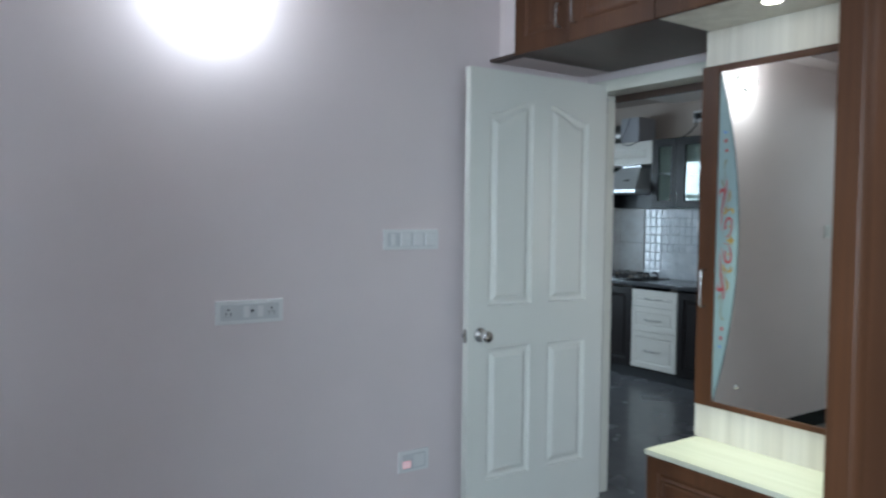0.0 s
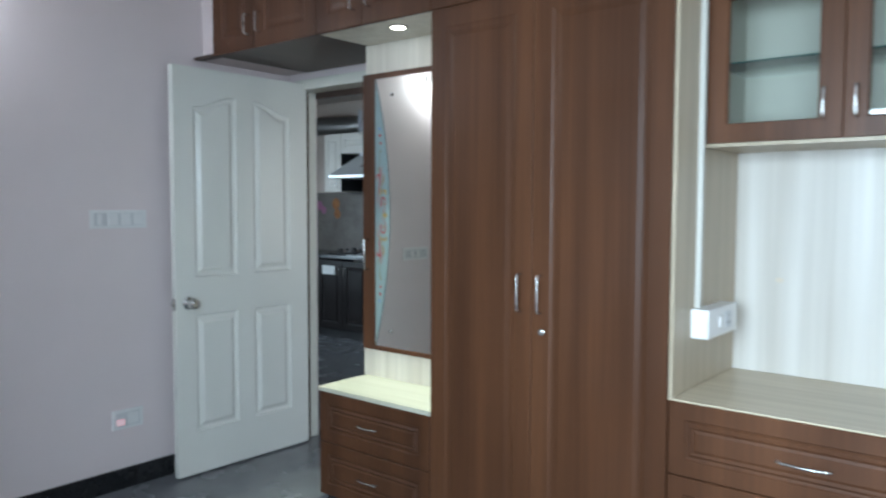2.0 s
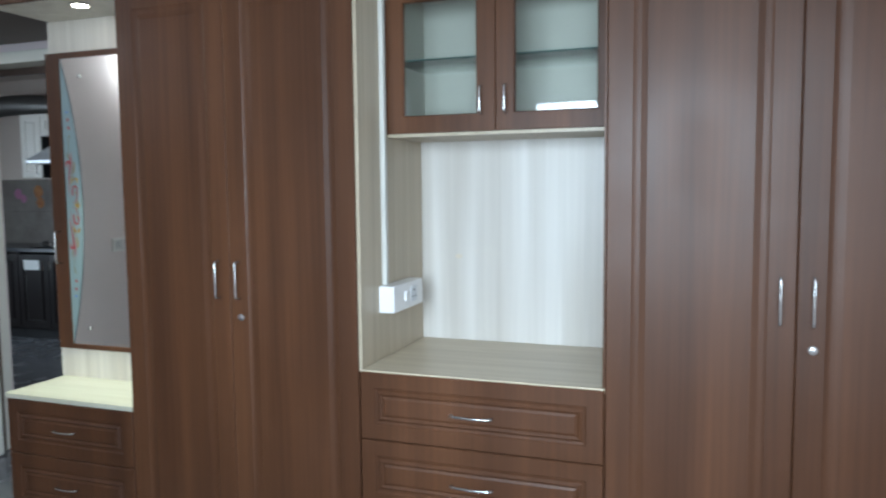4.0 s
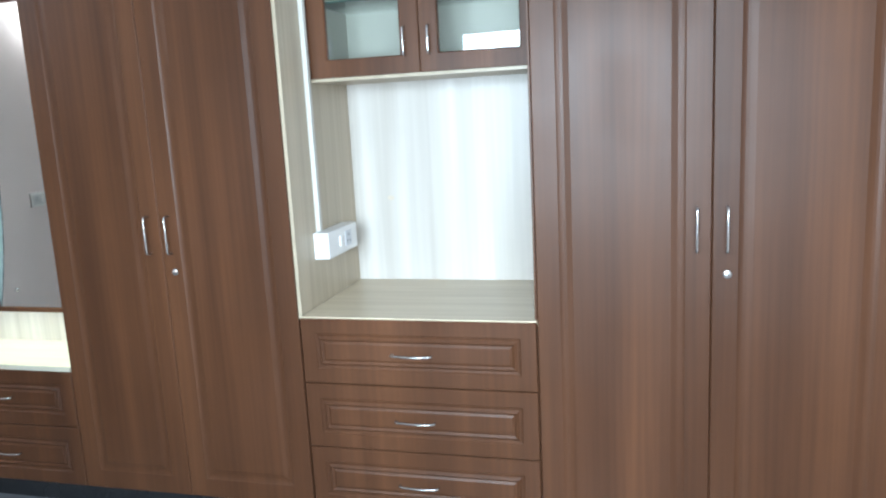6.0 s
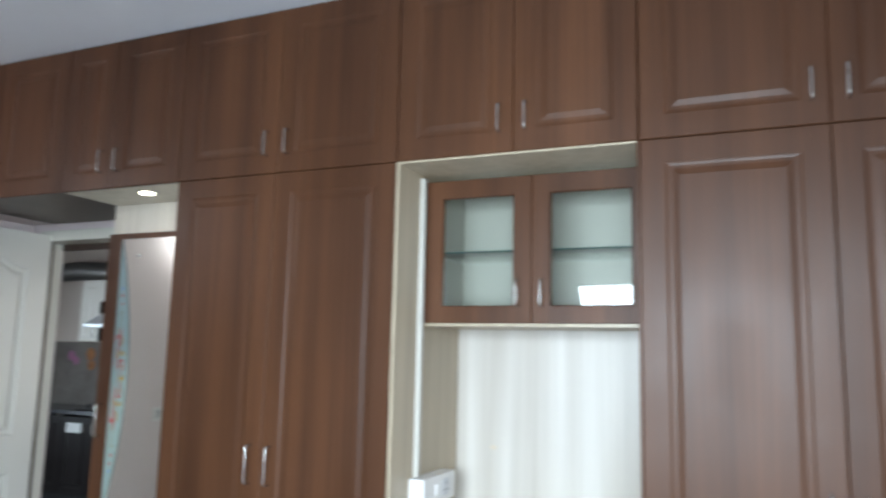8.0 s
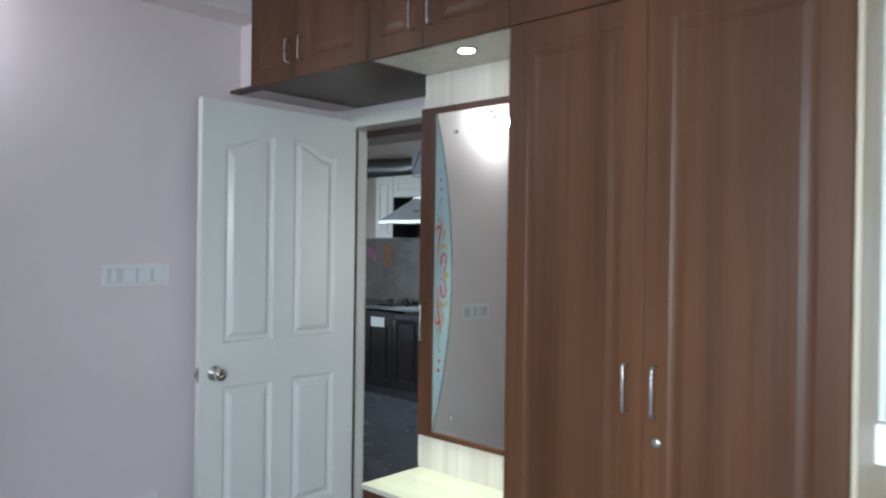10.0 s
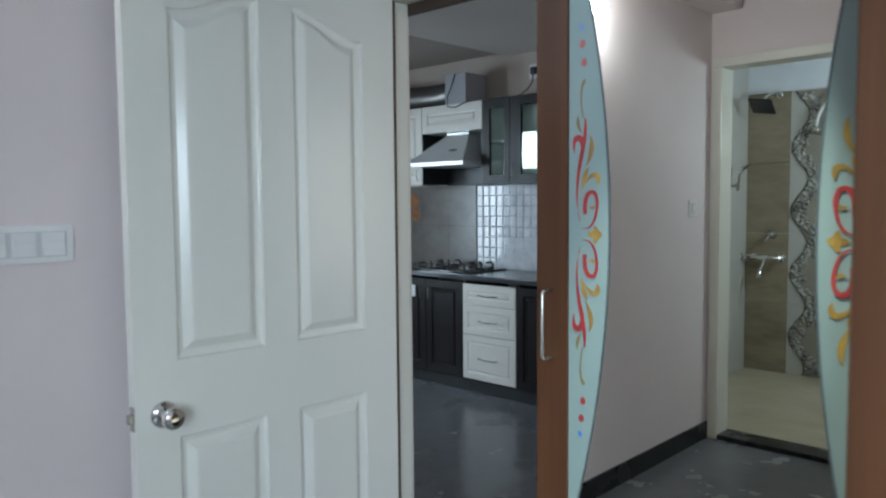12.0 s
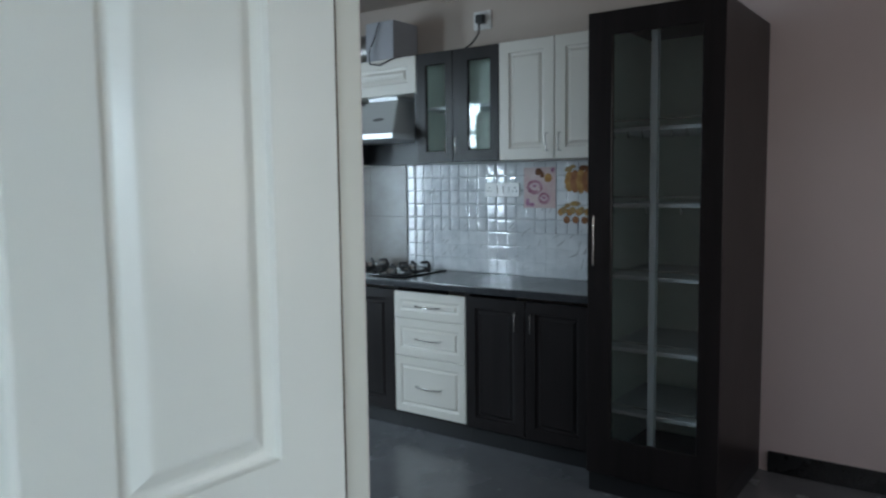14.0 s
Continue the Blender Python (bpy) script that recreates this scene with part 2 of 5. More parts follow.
# ---- mesh tools ----
def part(name, bm, material, parent=None, label="", smooth=False):
    me = bpy.data.meshes.new(name)
    bmesh.ops.recalc_face_normals(bm, faces=bm.faces)
    if smooth:
        for f in bm.faces:
            f.smooth = True
    bm.to_mesh(me)
    bm.free()
    me.materials.append(material)
    ob = new(name, me)
    if parent:
        ob.parent = parent
    if label:
        ob["label"] = label
    return ob


def thing(name, label, category, group="", kind=""):
    ob = new(name)
    ob.empty_display_size = 0.05
    return tagged(ob, label, category, group, kind)


def box(bm, x0, x1, y0, y1, z0, z1, bevel=0.0):
    b = bmesh.new()
    bmesh.ops.create_cube(b, size=1)
    for v in b.verts:
        v.co = Vector(((x0 + x1) / 2 + v.co.x * (x1 - x0), (y0 + y1) / 2 + v.co.y * (y1 - y0), (z0 + z1) / 2 + v.co.z * (z1 - z0)))
    if bevel:
        bmesh.ops.bevel(b, geom=list(b.edges), offset=bevel, segments=2, affect="EDGES", profile=0.6)
    merge(bm, b)
    return bm


def merge(bm, b):
    idx = {}
    for v in b.verts:
        idx[v] = bm.verts.new(v.co)
    for f in b.faces:
        bm.faces.new([idx[v] for v in f.verts]).smooth = f.smooth
    b.free()


def boxes(*specs, bevel=0.0):
    bm = bmesh.new()
    for s in specs:
        box(bm, *s, bevel=bevel)
    return bm


def tube(bm, pts, r, seg=8, flat=1.0):
    """A round bar along a line of points; flat squeezes it across."""
    pts = [Vector(p) for p in pts]
    rings = []
    up = None
    for i, p in enumerate(pts):
        d = (pts[min(i + 1, len(pts) - 1)] - pts[max(i - 1, 0)]).normalized()
        if up is None:
            up = Vector((0, 0, 1)) if abs(d.z) < 0.9 else Vector((1, 0, 0))
        a = d.cross(up).normalized()
        c = a.cross(d).normalized()
        up = c
        rr = r[i] if isinstance(r, (list, tuple)) else r
        rings.append([bm.verts.new(p + (a * math.cos(2 * math.pi * k / seg) + c * math.sin(2 * math.pi * k / seg) * flat) * rr) for k in range(seg)])
    for a, b in zip(rings, rings[1:]):
        for k in range(seg):
            bm.faces.new((a[k], a[(k + 1) % seg], b[(k + 1) % seg], b[k])).smooth = True
    bm.faces.new(rings[0][::-1])
    bm.faces.new(rings[-1])
    return bm


def lathe(bm, origin, axis, profile, seg=20):
    """Turned shape: profile of (distance along axis, radius)."""
    axis = Vector(axis).normalized()
    side = axis.orthogonal().normalized()
    other = axis.cross(side)
    o = Vector(origin)
    rings = [[bm.verts.new(o + axis * d + (side * math.cos(2 * math.pi * k / seg) + other * math.sin(2 * math.pi * k / seg)) * max(r, 1e-4)) for k in range(seg)] for d, r in profile]
    for a, b in zip(rings, rings[1:]):
        for k in range(seg):
            bm.faces.new((a[k], a[(k + 1) % seg], b[(k + 1) % seg], b[k])).smooth = True
    bm.faces.new(rings[0][::-1])
    bm.faces.new(rings[-1])
    return bm


def panel_cell(bm, x0, x1, z0, z1, rings, y=0.0, sign=1.0, top=None, steps=1):
    """A field with moulded rings: the outer rectangle, then (inset, depth) rings; top(u) lowers the upper edge of the inner rings."""
    def ring(i, d, shaped):
        pts = [(x0 + i, z0 + i), (x1 - i, z0 + i)]
        for k in range(steps + 1):
            u = 1 - k / steps
            x = x0 + i + (x1 - x0 - 2 * i) * u
            pts.append((x, z1 - i - (top(u) if top and shaped else 0)))
        return [bm.verts.new((x, y + sign * d, z)) for x, z in pts]
    loops = [ring(0, 0, False)] + [ring(i, d, True) for i, d in rings]
    for a, b in zip(loops, loops[1:]):
        for k in range(len(a)):
            bm.faces.new((a[k], a[(k + 1) % len(a)], b[(k + 1) % len(a)], b[k]))
    last = loops[-1]
    if steps == 1:
        bm.faces.new(last)
    else:
        n = len(last)
        for k in range(steps):
            a, b = last[2 + k], last[3 + k]
            ua, ub = 1 - k / steps, 1 - (k + 1) / steps
            if k == 0:
                lo_a = last[1]
            lo_b = last[0] if k == steps - 1 else bm.verts.new((b.co.x, b.co.y, last[0].co.z))
            bm.faces.new((lo_a, a, b, lo_b))
            lo_a = lo_b
    return loops[0]


def slab(bm, x0, x1, z0, z1, y, t, rings, soft=0.003):
    """A cabinet front whose face looks to -y at y, t thick, with softened edges and moulded rings."""
    face = [(soft, 0.0)] + [(soft + i, d) for i, d in rings]
    b = bmesh.new()
    outer = panel_cell(b, x0, x1, z0, z1, [(soft, -soft)] + [(i, d - soft) for i, d in face[1:]], y + soft)
    back = [b.verts.new((v.co.x, y + t, v.co.z)) for v in outer]
    n = len(outer)
    for k in range(n):
        b.faces.new((outer[(k + 1) % n], outer[k], back[k], back[(k + 1) % n]))
    b.faces.new(back)
    merge(bm, b)
    return bm


def handle_v(x, y, z0, z1, reach=0.028, w=0.006):
    """Upright bar handle with rounded bends, standing off a face that looks to -y."""
    bm = bmesh.new()
    c = 0.010
    bend = [(math.sin(a) * c, math.cos(a) * c) for a in (0.0, 0.4, 0.8, 1.2, math.pi / 2)]
    low = [(x, y + 0.002, z0 + w)] + [(x, y - reach + c - u, z0 + w + c - v) for u, v in bend]
    high = [(p[0], p[1], z0 + z1 - p[2]) for p in reversed(low)]
    tube(bm, low + [(x, y - reach - 0.0003, (z0 + z1) / 2)] + high, w * 0.62, 10)
    return bm


def handle_h(x0, x1, y, z, reach=0.019, w=0.0038, bow=0.002):
    bm = bmesh.new()
    m = (x0 + x1) / 2
    tube(bm, [(x0 + 0.005, y + 0.003, z), (x0 + 0.004, y - reach * 0.7, z), (x0 + 0.014, y - reach, z), (m, y - reach - bow, z - bow), (x1 - 0.014, y - reach, z), (x1 - 0.004, y - reach * 0.7, z), (x1 - 0.005, y + 0.003, z)], w, 8)
    return bm


def front(name, parent, x0, x1, z0, z1, y, material, rings, t=0.018):
    bm = bmesh.new()
    slab(bm, x0, x1, z0, z1, y, t, rings)
    return part(name, bm, material, parent)


TALLRINGS = [(0.068, 0.0), (0.073, 0.0022), (0.081, 0.0038), (0.090, 0.0036), (0.099, 0.0018), (0.108, 0.0)]
DRAWRINGS = [(0.048, 0.0), (0.052, 0.004), (0.060, 0.005), (0.068, -0.001), (0.076, 0.004), (0.084, 0.0)]
KITRINGS = [(0.055, 0.0), (0.058, 0.007), (0.070, 0.009), (0.086, -0.001), (0.095, 0.0)]

# ---- the setting: bedroom ----
XL, XR, YB, YD = -2.54, 1.83, -2.60, 0.63     # left and right wall faces, back wall face, door wall face
CZ = 2.74                                       # bedroom ceiling
HC = 2.465                                      # hall ceiling


def structure(name, bm, material, label, category):
    return tagged(part(name, bm, material), label, category, kind="structure")


structure("floor", boxes((-6.0, 2.0, -2.72, 3.7, -0.12, 0.0)), FLOOR, "dark grey polished floor with faint cloudy stains", "floor")
structure("ceiling", boxes((XL - 0.15, XR + 0.15, YB - 0.2, YD + 0.15, CZ, CZ + 0.12)), CEIL, "plain white painted bedroom ceiling", "ceiling")
structure("wall_left", boxes((XL - 0.15, XL, YB - 0.001, YD - 0.001, 0, CZ)), PAINT, "pale mauve painted bedroom wall", "wall")
structure("wall_right", boxes((XR, XR + 0.15, YB - 0.001, YD - 0.001, 0, CZ)), PAINT, "pale mauve painted bedroom wall beside the wardrobe", "wall")
structure("ceiling_beam", boxes((XL + 0.002, -2.372, YB + 0.002, YD - 0.003, 2.42, CZ - 0.001)), PAINT, "pale mauve painted beam along the top of the wall", "beam")

# door wall with the opening
DX0, DX1, DZ = -2.475, -1.60, 2.075
structure("wall_door", boxes((XL - 0.15, DX0, YD, YD + 0.14, 0, CZ), (DX1, XR + 0.15, YD, YD + 0.14, 0, CZ), (DX0, DX1, YD, YD + 0.14, DZ, CZ)), PAINT, "painted wall with the bedroom door opening", "wall")
# back wall with bathroom door and window
BX0, BX1, BZ = -2.53, -1.79, 2.16
WX0, WX1, WZ0, WZ1 = -0.15, 1.72, 0.95, 2.02
structure("wall_back", boxes((XL - 0.15, BX0, YB - 0.14, YB, 0, CZ), (BX0, BX1, YB - 0.14, YB, BZ, CZ), (BX1, WX0, YB - 0.14, YB, 0, CZ), (WX0, WX1, YB - 0.14, YB, 0, WZ0), (WX0, WX1, YB - 0.14, YB, WZ1, CZ), (WX1, XR + 0.15, YB - 0.14, YB, 0, CZ)), PAINT, "pale mauve painted wall with window and bathroom door", "wall")
structure("baseboard", boxes((XL + 0.001, XL + 0.012, YB + 0.013, YD - 0.002, 0.001, 0.10), (BX1 + 0.01, XR - 0.014, YB + 0.001, YB + 0.012, 0.001, 0.10), (XR - 0.012, XR - 0.001, YB + 0.001, -0.02, 0.001, 0.10), bevel=0.002), BLACKSTONE, "black granite skirting along the bedroom walls", "baseboard")

# window in the back wall
win = thing("window_1", "white sliding window with upright steel grille bars", "window", kind="structure")
for n, s in (("window_frame", [(WX0, WX1, -2.69, -2.63, WZ0, WZ0 + 0.05), (WX0, WX1, -2.69, -2.63, WZ1 - 0.05, WZ1), (WX0, WX0 + 0.05, -2.69, -2.63, WZ0 + 0.05, WZ1 - 0.05), (WX1 - 0.05, WX1, -2.69, -2.63, WZ0 + 0.05, WZ1 - 0.05)]), ("mullion", [(0.36, 0.46, -2.685, -2.635, WZ0 + 0.05, WZ1 - 0.05)]), ("mullion", [(1.05, 1.11, -2.685, -2.635, WZ0 + 0.05, WZ1 - 0.05)])):
    part(n, boxes(*s, bevel=0.003), PLASTIC, win)
for x0, x1 in ((WX0 + 0.05, 0.36), (0.46, 1.05), (1.11, WX1 - 0.05)):
    o = part("pane", boxes((x0, x1, -2.663, -2.658, WZ0 + 0.05, WZ1 - 0.05)), GLASS, win)
    o.visible_shadow = False
for k in range(9):
    bm = bmesh.new()
    tube(bm, [(WX0 + 0.12 + k * 0.2, -2.615, WZ0), (WX0 + 0.12 + k * 0.2, -2.615, WZ1)], 0.006, 8)
    part("grille_bar", bm, PLASTIC_GREY, win)
tagged(part("window_sill", boxes((WX0 - 0.03, WX1 + 0.03, -2.62, -2.575, WZ0 - 0.03, WZ0 + 0.003), bevel=0.004), BLACKSTONE, win))

# hall and kitchen shell
KY, KX = 3.52, -6.5
# kitchen stretch is warm beige, browner than the hall stretch
structure("wall_kitchen", boxes((KX - 0.15, -2.75, KY, KY + 0.15, 0, 2.9)), BEIGE, "warm beige wall behind the kitchen units", "wall")
structure("wall_hall", boxes((-2.75, 0.75, KY, KY + 0.15, 0, 2.9)), PAINT, "pale mauve painted hall wall beside the larder", "wall")
KW = (-5.80, -5.44, 0.95, 2.18)
KS = (0.82, 1.32, 0.62, 2.10)
structure("wall_kitchen_side", boxes((KX - 0.15, KX, 0.77, KS[0], 0, 2.9), (KX - 0.15, KX, KS[1], KY, 0, 2.9), (KX - 0.15, KX, KS[0], KS[1], 0, KS[2]), (KX - 0.15, KX, KS[0], KS[1], KS[3], 2.9)), PAINT, "pale mauve painted kitchen side wall with a tall window", "wall")
structure("wall_hall_front", boxes((KX - 0.15, KW[0], YD, YD + 0.14, 0, 2.9), (KW[1], XL - 0.151, YD, YD + 0.14, 0, 2.9), (KW[0], KW[1], YD, YD + 0.14, 0, KW[2]), (KW[0], KW[1], YD, YD + 0.14, KW[3], 2.9)), PAINT, "pale mauve painted wall with the kitchen window", "wall")
# out of view; the opening is added to admit the hall fill
structure("wall_hall_end", boxes((0.6, 0.75, 0.771, KY - 0.001, 0, 0.8), (0.6, 0.75, 0.771, KY - 0.001, 2.1, 2.9), (0.6, 0.75, 0.771, 1.4, 0.8, 2.1), (0.6, 0.75, 3.0, KY - 0.001, 0.8, 2.1)), PAINT, "pale painted hall end wall, unseen, with an added window opening", "wall")
structure("hall_ceiling", boxes((-4.26, 0.75, YD + 0.141, KY - 0.001, HC, HC + 0.12)), mat("warm_white_ceiling_paint", (0.80, 0.75, 0.70), 0.8, stain=0.05, bump=0.1, bump_scale=300), "plain white painted hall ceiling", "ceiling")
# browner than the hall ceiling: the kitchen's shade is put into this colour
structure("kitchen_ceiling", boxes((KX, -4.261, YD + 0.141, KY - 0.001, HC + 0.03, HC + 0.15)), mat("shaded_ceiling_paint", (0.50, 0.43, 0.38), 0.8, stain=0.08), "kitchen ceiling a step above the hall, coloured brown for its shade", "ceiling")
structure("hall_baseboard", boxes((-2.40, 0.59, KY - 0.014, KY - 0.001, 0.001, 0.10), bevel=0.002), BLACKSTONE, "black granite skirting in the hall", "baseboard")
kwin = thing("window_2", "kitchen window with level dark iron grille bars", "window", kind="structure")
part("window_frame", boxes((KW[0], KW[1], 0.66, 0.71, KW[2], KW[2] + 0.05), (KW[0], KW[1], 0.66, 0.71, KW[3] - 0.04, KW[3]), (KW[0], KW[0] + 0.05, 0.66, 0.71, KW[2] + 0.05, KW[3] - 0.04), (KW[1] - 0.04, KW[1], 0.66, 0.71, KW[2] + 0.05, KW[3] - 0.04), bevel=0.003), PLASTIC, kwin)
for k in range(7):
    bm = bmesh.new()
    tube(bm, [(KW[0], 0.735, 1.06 + k * 0.16), (KW[1], 0.735, 1.06 + k * 0.16)], 0.024, 8)
    part("grille_bar", bm, IRON, kwin, "dark iron bar")
swin = thing("window_4", "tall kitchen side window with level dark iron bars", "window", kind="structure")
part("window_frame", boxes((KX - 0.06, KX - 0.01, KS[0], KS[1], KS[2], KS[2] + 0.04), (KX - 0.06, KX - 0.01, KS[0], KS[1], KS[3] - 0.04, KS[3]), (KX - 0.06, KX - 0.01, KS[0], KS[0] + 0.03, KS[2] + 0.04, KS[3] - 0.04), (KX - 0.06, KX - 0.01, KS[1] - 0.03, KS[1], KS[2] + 0.04, KS[3] - 0.04), bevel=0.003), PLASTIC, swin)
for k in range(11):
    bm = bmesh.new()
    tube(bm, [(KX - 0.035, KS[0] + 0.02, 0.76 + k * 0.12), (KX - 0.035, KS[1] - 0.02, 0.76 + k * 0.12)], 0.010, 8)
    part("grille_bar", bm, IRON, swin, "dark iron bar")
# added window around the hall fill, never in view
hwin = thing("added_window_3", "added hall window out of view, with plain white frame", "window", kind="structure")
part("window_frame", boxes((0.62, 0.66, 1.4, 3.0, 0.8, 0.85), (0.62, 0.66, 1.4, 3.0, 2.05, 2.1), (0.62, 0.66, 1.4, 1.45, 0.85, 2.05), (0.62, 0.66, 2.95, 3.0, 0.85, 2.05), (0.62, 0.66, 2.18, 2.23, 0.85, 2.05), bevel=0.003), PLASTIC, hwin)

# bathroom shell
AX0, AX1, AY = -3.06, -1.25, -4.45
structure("bath_floor", boxes((AX0 - 0.1, AX1 + 0.1, AY - 0.1, -2.741, -0.1, 0.015)), BATHFLOOR, "cream bathroom floor tile", "floor")
structure("bath_wall_far", boxes((AX0 - 0.1, AX1 + 0.1, AY - 0.12, AY - 0.012, 0.015, 2.6)), mat("bath_wall_paint", (0.72, 0.75, 0.80), 0.6, stain=0.04), "pale painted bathroom wall above the tiles", "wall")
structure("bath_wall_side", boxes((AX0 - 0.12, AX0, AY - 0.012, -2.741, 0.015, 2.6)), BATHWHITE, "white tiled bathroom side wall", "wall")
# unseen wall; its vent opening is added beside the bathroom fill
structure("bath_wall_opening", boxes((AX1, AX1 + 0.12, AY - 0.012, -2.741, 0.015, 1.7), (AX1, AX1 + 0.12, AY - 0.012, -2.741, 2.2, 2.6), (AX1, AX1 + 0.12, AY - 0.012, -3.9, 1.7, 2.2), (AX1, AX1 + 0.12, -3.3, -2.741, 1.7, 2.2)), BATHWHITE, "white tiled bathroom wall, unseen, with an added vent opening", "wall")
structure("bath_ceiling", boxes((AX0 - 0.12, AX1 + 0.12, AY - 0.12, -2.741, 2.6, 2.7)), CEIL, "white bathroom ceiling", "ceiling")
structure("bath_wall_near", boxes((AX0 - 0.12, XL - 0.151, -2.74, -2.60, 0, 2.6)), BATHWHITE, "plain bathroom wall beside the door", "wall")

# ---- bedroom door ----
fr = thing("door_frame", "cream painted wooden door frame", "door frame", kind="structure")
JX = -2.455                                     # clear edge of the hinge jamb
part("jamb", boxes((DX0, JX, 0.645, 0.748, 0.0, 2.018), bevel=0.004), JAMBPAINT, fr)
part("jamb", boxes((DX1 - 0.05, DX1, 0.615, 0.745, 0.0, 2.018), bevel=0.004), JAMBPAINT, fr)
part("lintel", boxes((DX0, DX1, 0.613, 0.747, 2.018, DZ), bevel=0.004), JAMBPAINT, fr)

# thin strip on the jamb, coloured as the gap's shade
part("gap_shade", boxes((JX - 0.001, JX + 0.0012, 0.668, 0.6905, 0.0, 2.016)), GAP_SHADE, fr, "dark strip standing in for the shaded hinge gap")
part("door_stop", boxes((DX0, DX1, 0.7475, 0.765, 1.985, 2.03), bevel=0.002), UNDER, fr, "dark brown strip under the lintel")

door = thing("door_1", "greenish white moulded four-panel door, standing open", "door", kind="structure")
L = 0.816                                       # leaf width
PANEL = [(0.0, 0.0), (0.0012, 0.0045), (0.0035, 0.0085), (0.008, 0.0112), (0.015, 0.0132), (0.019, 0.0136), (0.022, 0.0130), (0.038, 0.0034), (0.0410, 0.0017), (0.0440, 0.0007), (0.0475, 0.0003)]


def leaf_mesh():
    bm = bmesh.new()
    cols = ((0.108, 0.354), (0.457, 0.695))     # from the lock edge
    rows = ((0.218, 0.808), (0.998, 1.908))
    xs = [0, cols[0][0], cols[0][1], cols[1][0], cols[1][1], L]
    zs = [0, rows[0][0], rows[0][1], rows[1][0], rows[1][1], 2.038]
    for sign, y in ((1, 0.0), (-1, 0.036)):
        for i in range(5):
            for j in range(5):
                x0, x1, z0, z1 = xs[i], xs[i + 1], zs[j], zs[j + 1]
                if i in (1, 3) and j in (1, 3):
                    tp = None
                    if j == 3:
                        if i == 1:
                            tp = lambda u: 0.062 * (1 - (0.5 - 0.5 * math.cos(math.pi * min(1, u * 1.05))))
                        else:
                            tp = lambda u: 0.062 * (0.5 - 0.5 * math.cos(math.pi * min(1, u * 1.05)))
                    panel_cell(bm, x0, x1, z0, z1, PANEL, y, sign, tp, 14 if tp else 1)
                else:
                    bm.faces.new([bm.verts.new((x, y, z)) for x, z in ((x0, z0), (x1, z0), (x1, z1), (x0, z1))])
    for a, b in (((0, 0), (L, 0)), ((L, 0), (L, 2.038)), ((L, 2.038), (0, 2.038)), ((0, 2.038), (0, 0))):
        bm.faces.new([bm.verts.new((p[0], y, p[1])) for p, y in ((a, 0), (b, 0), (b, 0.036), (a, 0.036))])
    bmesh.ops.remove_doubles(bm, verts=bm.verts, dist=0.0004)
    return bm


leaf = part("door_leaf", leaf_mesh(), DOORPAINT, door)
kn = bmesh.new()
lathe(kn, (0.068, 0.0, 0.872), (0, -1, 0), [(0, 0.033), (0.004, 0.033), (0.008, 0.028), (0.010, 0.014), (0.030, 0.012), (0.034, 0.020), (0.044, 0.0265), (0.056, 0.0275), (0.064, 0.023), (0.067, 0.012), (0.067, 0.0)], 28)
part("door_knob", kn, POLISHED, door, "polished chrome round knob")
part("latch_plate", boxes((-0.0015, 0.001, 0.006, 0.030, 0.84, 0.90), (-0.012, 0.001, 0.011, 0.025, 0.86, 0.882), bevel=0.001), CHROME, door, "chrome latch")
for z in (0.25, 1.02, 1.80):
    h = bmesh.new()
    tube(h, [(L + 0.006, 0.030, z - 0.05), (L + 0.006, 0.030, z + 0.05)], 0.007, 10)
    part("hinge", h, STEEL, door)
# leaf turned about its hinge so that its outer edge stands in the room
hinge, outer = Vector((-2.394, 0.624, 0)), Vector((-2.416, -0.192, 0))
ax = (hinge - outer).normalized()
door.matrix_world = Matrix(((ax.x, -ax.y, 0, outer.x), (ax.y, ax.x, 0, outer.y), (0, 0, 1, 0.010), (0, 0, 0, 1)))

# ---- wardrobes ----
def lock(parent, x, y, z):
    bm = bmesh.new()
    lathe(bm, (x, y, z), (0, -1, 0), [(0, 0.0125), (0.004, 0.0125), (0.006, 0.010), (0.0062, 0.0)], 16)
    box(bm, x - 0.0012, x + 0.0012, y - 0.0075, y - 0.006, z - 0.006, z + 0.006)
    part("lock", bm, CHROME, parent, "small chrome cam lock")


def wardrobe(x0, x1, xm, label):
    w = thing("wardrobe", label, "wardrobe", "fitted wardrobes")
    part("body", boxes((x0, x0 + 0.018, 0.02, 0.60, 0.09, 2.10), (x1 - 0.018, x1, 0.02, 0.60, 0.09, 2.10), (x0 + 0.018, x1 - 0.018, 0.02, 0.60, 0.09, 0.108), (x0 + 0.018, x1 - 0.018, 0.02, 0.60, 2.082, 2.10), (x0 + 0.018, x1 - 0.018, 0.59, 0.60, 0.108, 2.082)), WALNUT, w)
    part("plinth", boxes((x0, x1, 0.045, 0.062, 0.001, 0.088)), BLACKSTONE, w, "black stone plinth")
    for k, (a, b) in enumerate(((x0, xm), (xm, x1))):
        d = front("door", w, a + 0.0008, b - 0.0008, 0.095, 2.1025, 0.0, WALNUT, TALLRINGS)
        part("handle", handle_v(xm + (-0.042 if k == 0 else 0.040), 0.0, 1.0, 1.142), CHROME, d, "satin chrome D handle")
        if k:
            lock(d, xm + 0.043, 0.0, 0.940)
    return w


wardrobe(-0.950, -0.0015, -0.494, "walnut brown laminate wardrobe with two moulded doors")
wardrobe(0.8025, 1.812, 1.308, "wide walnut brown laminate wardrobe beside the wall")
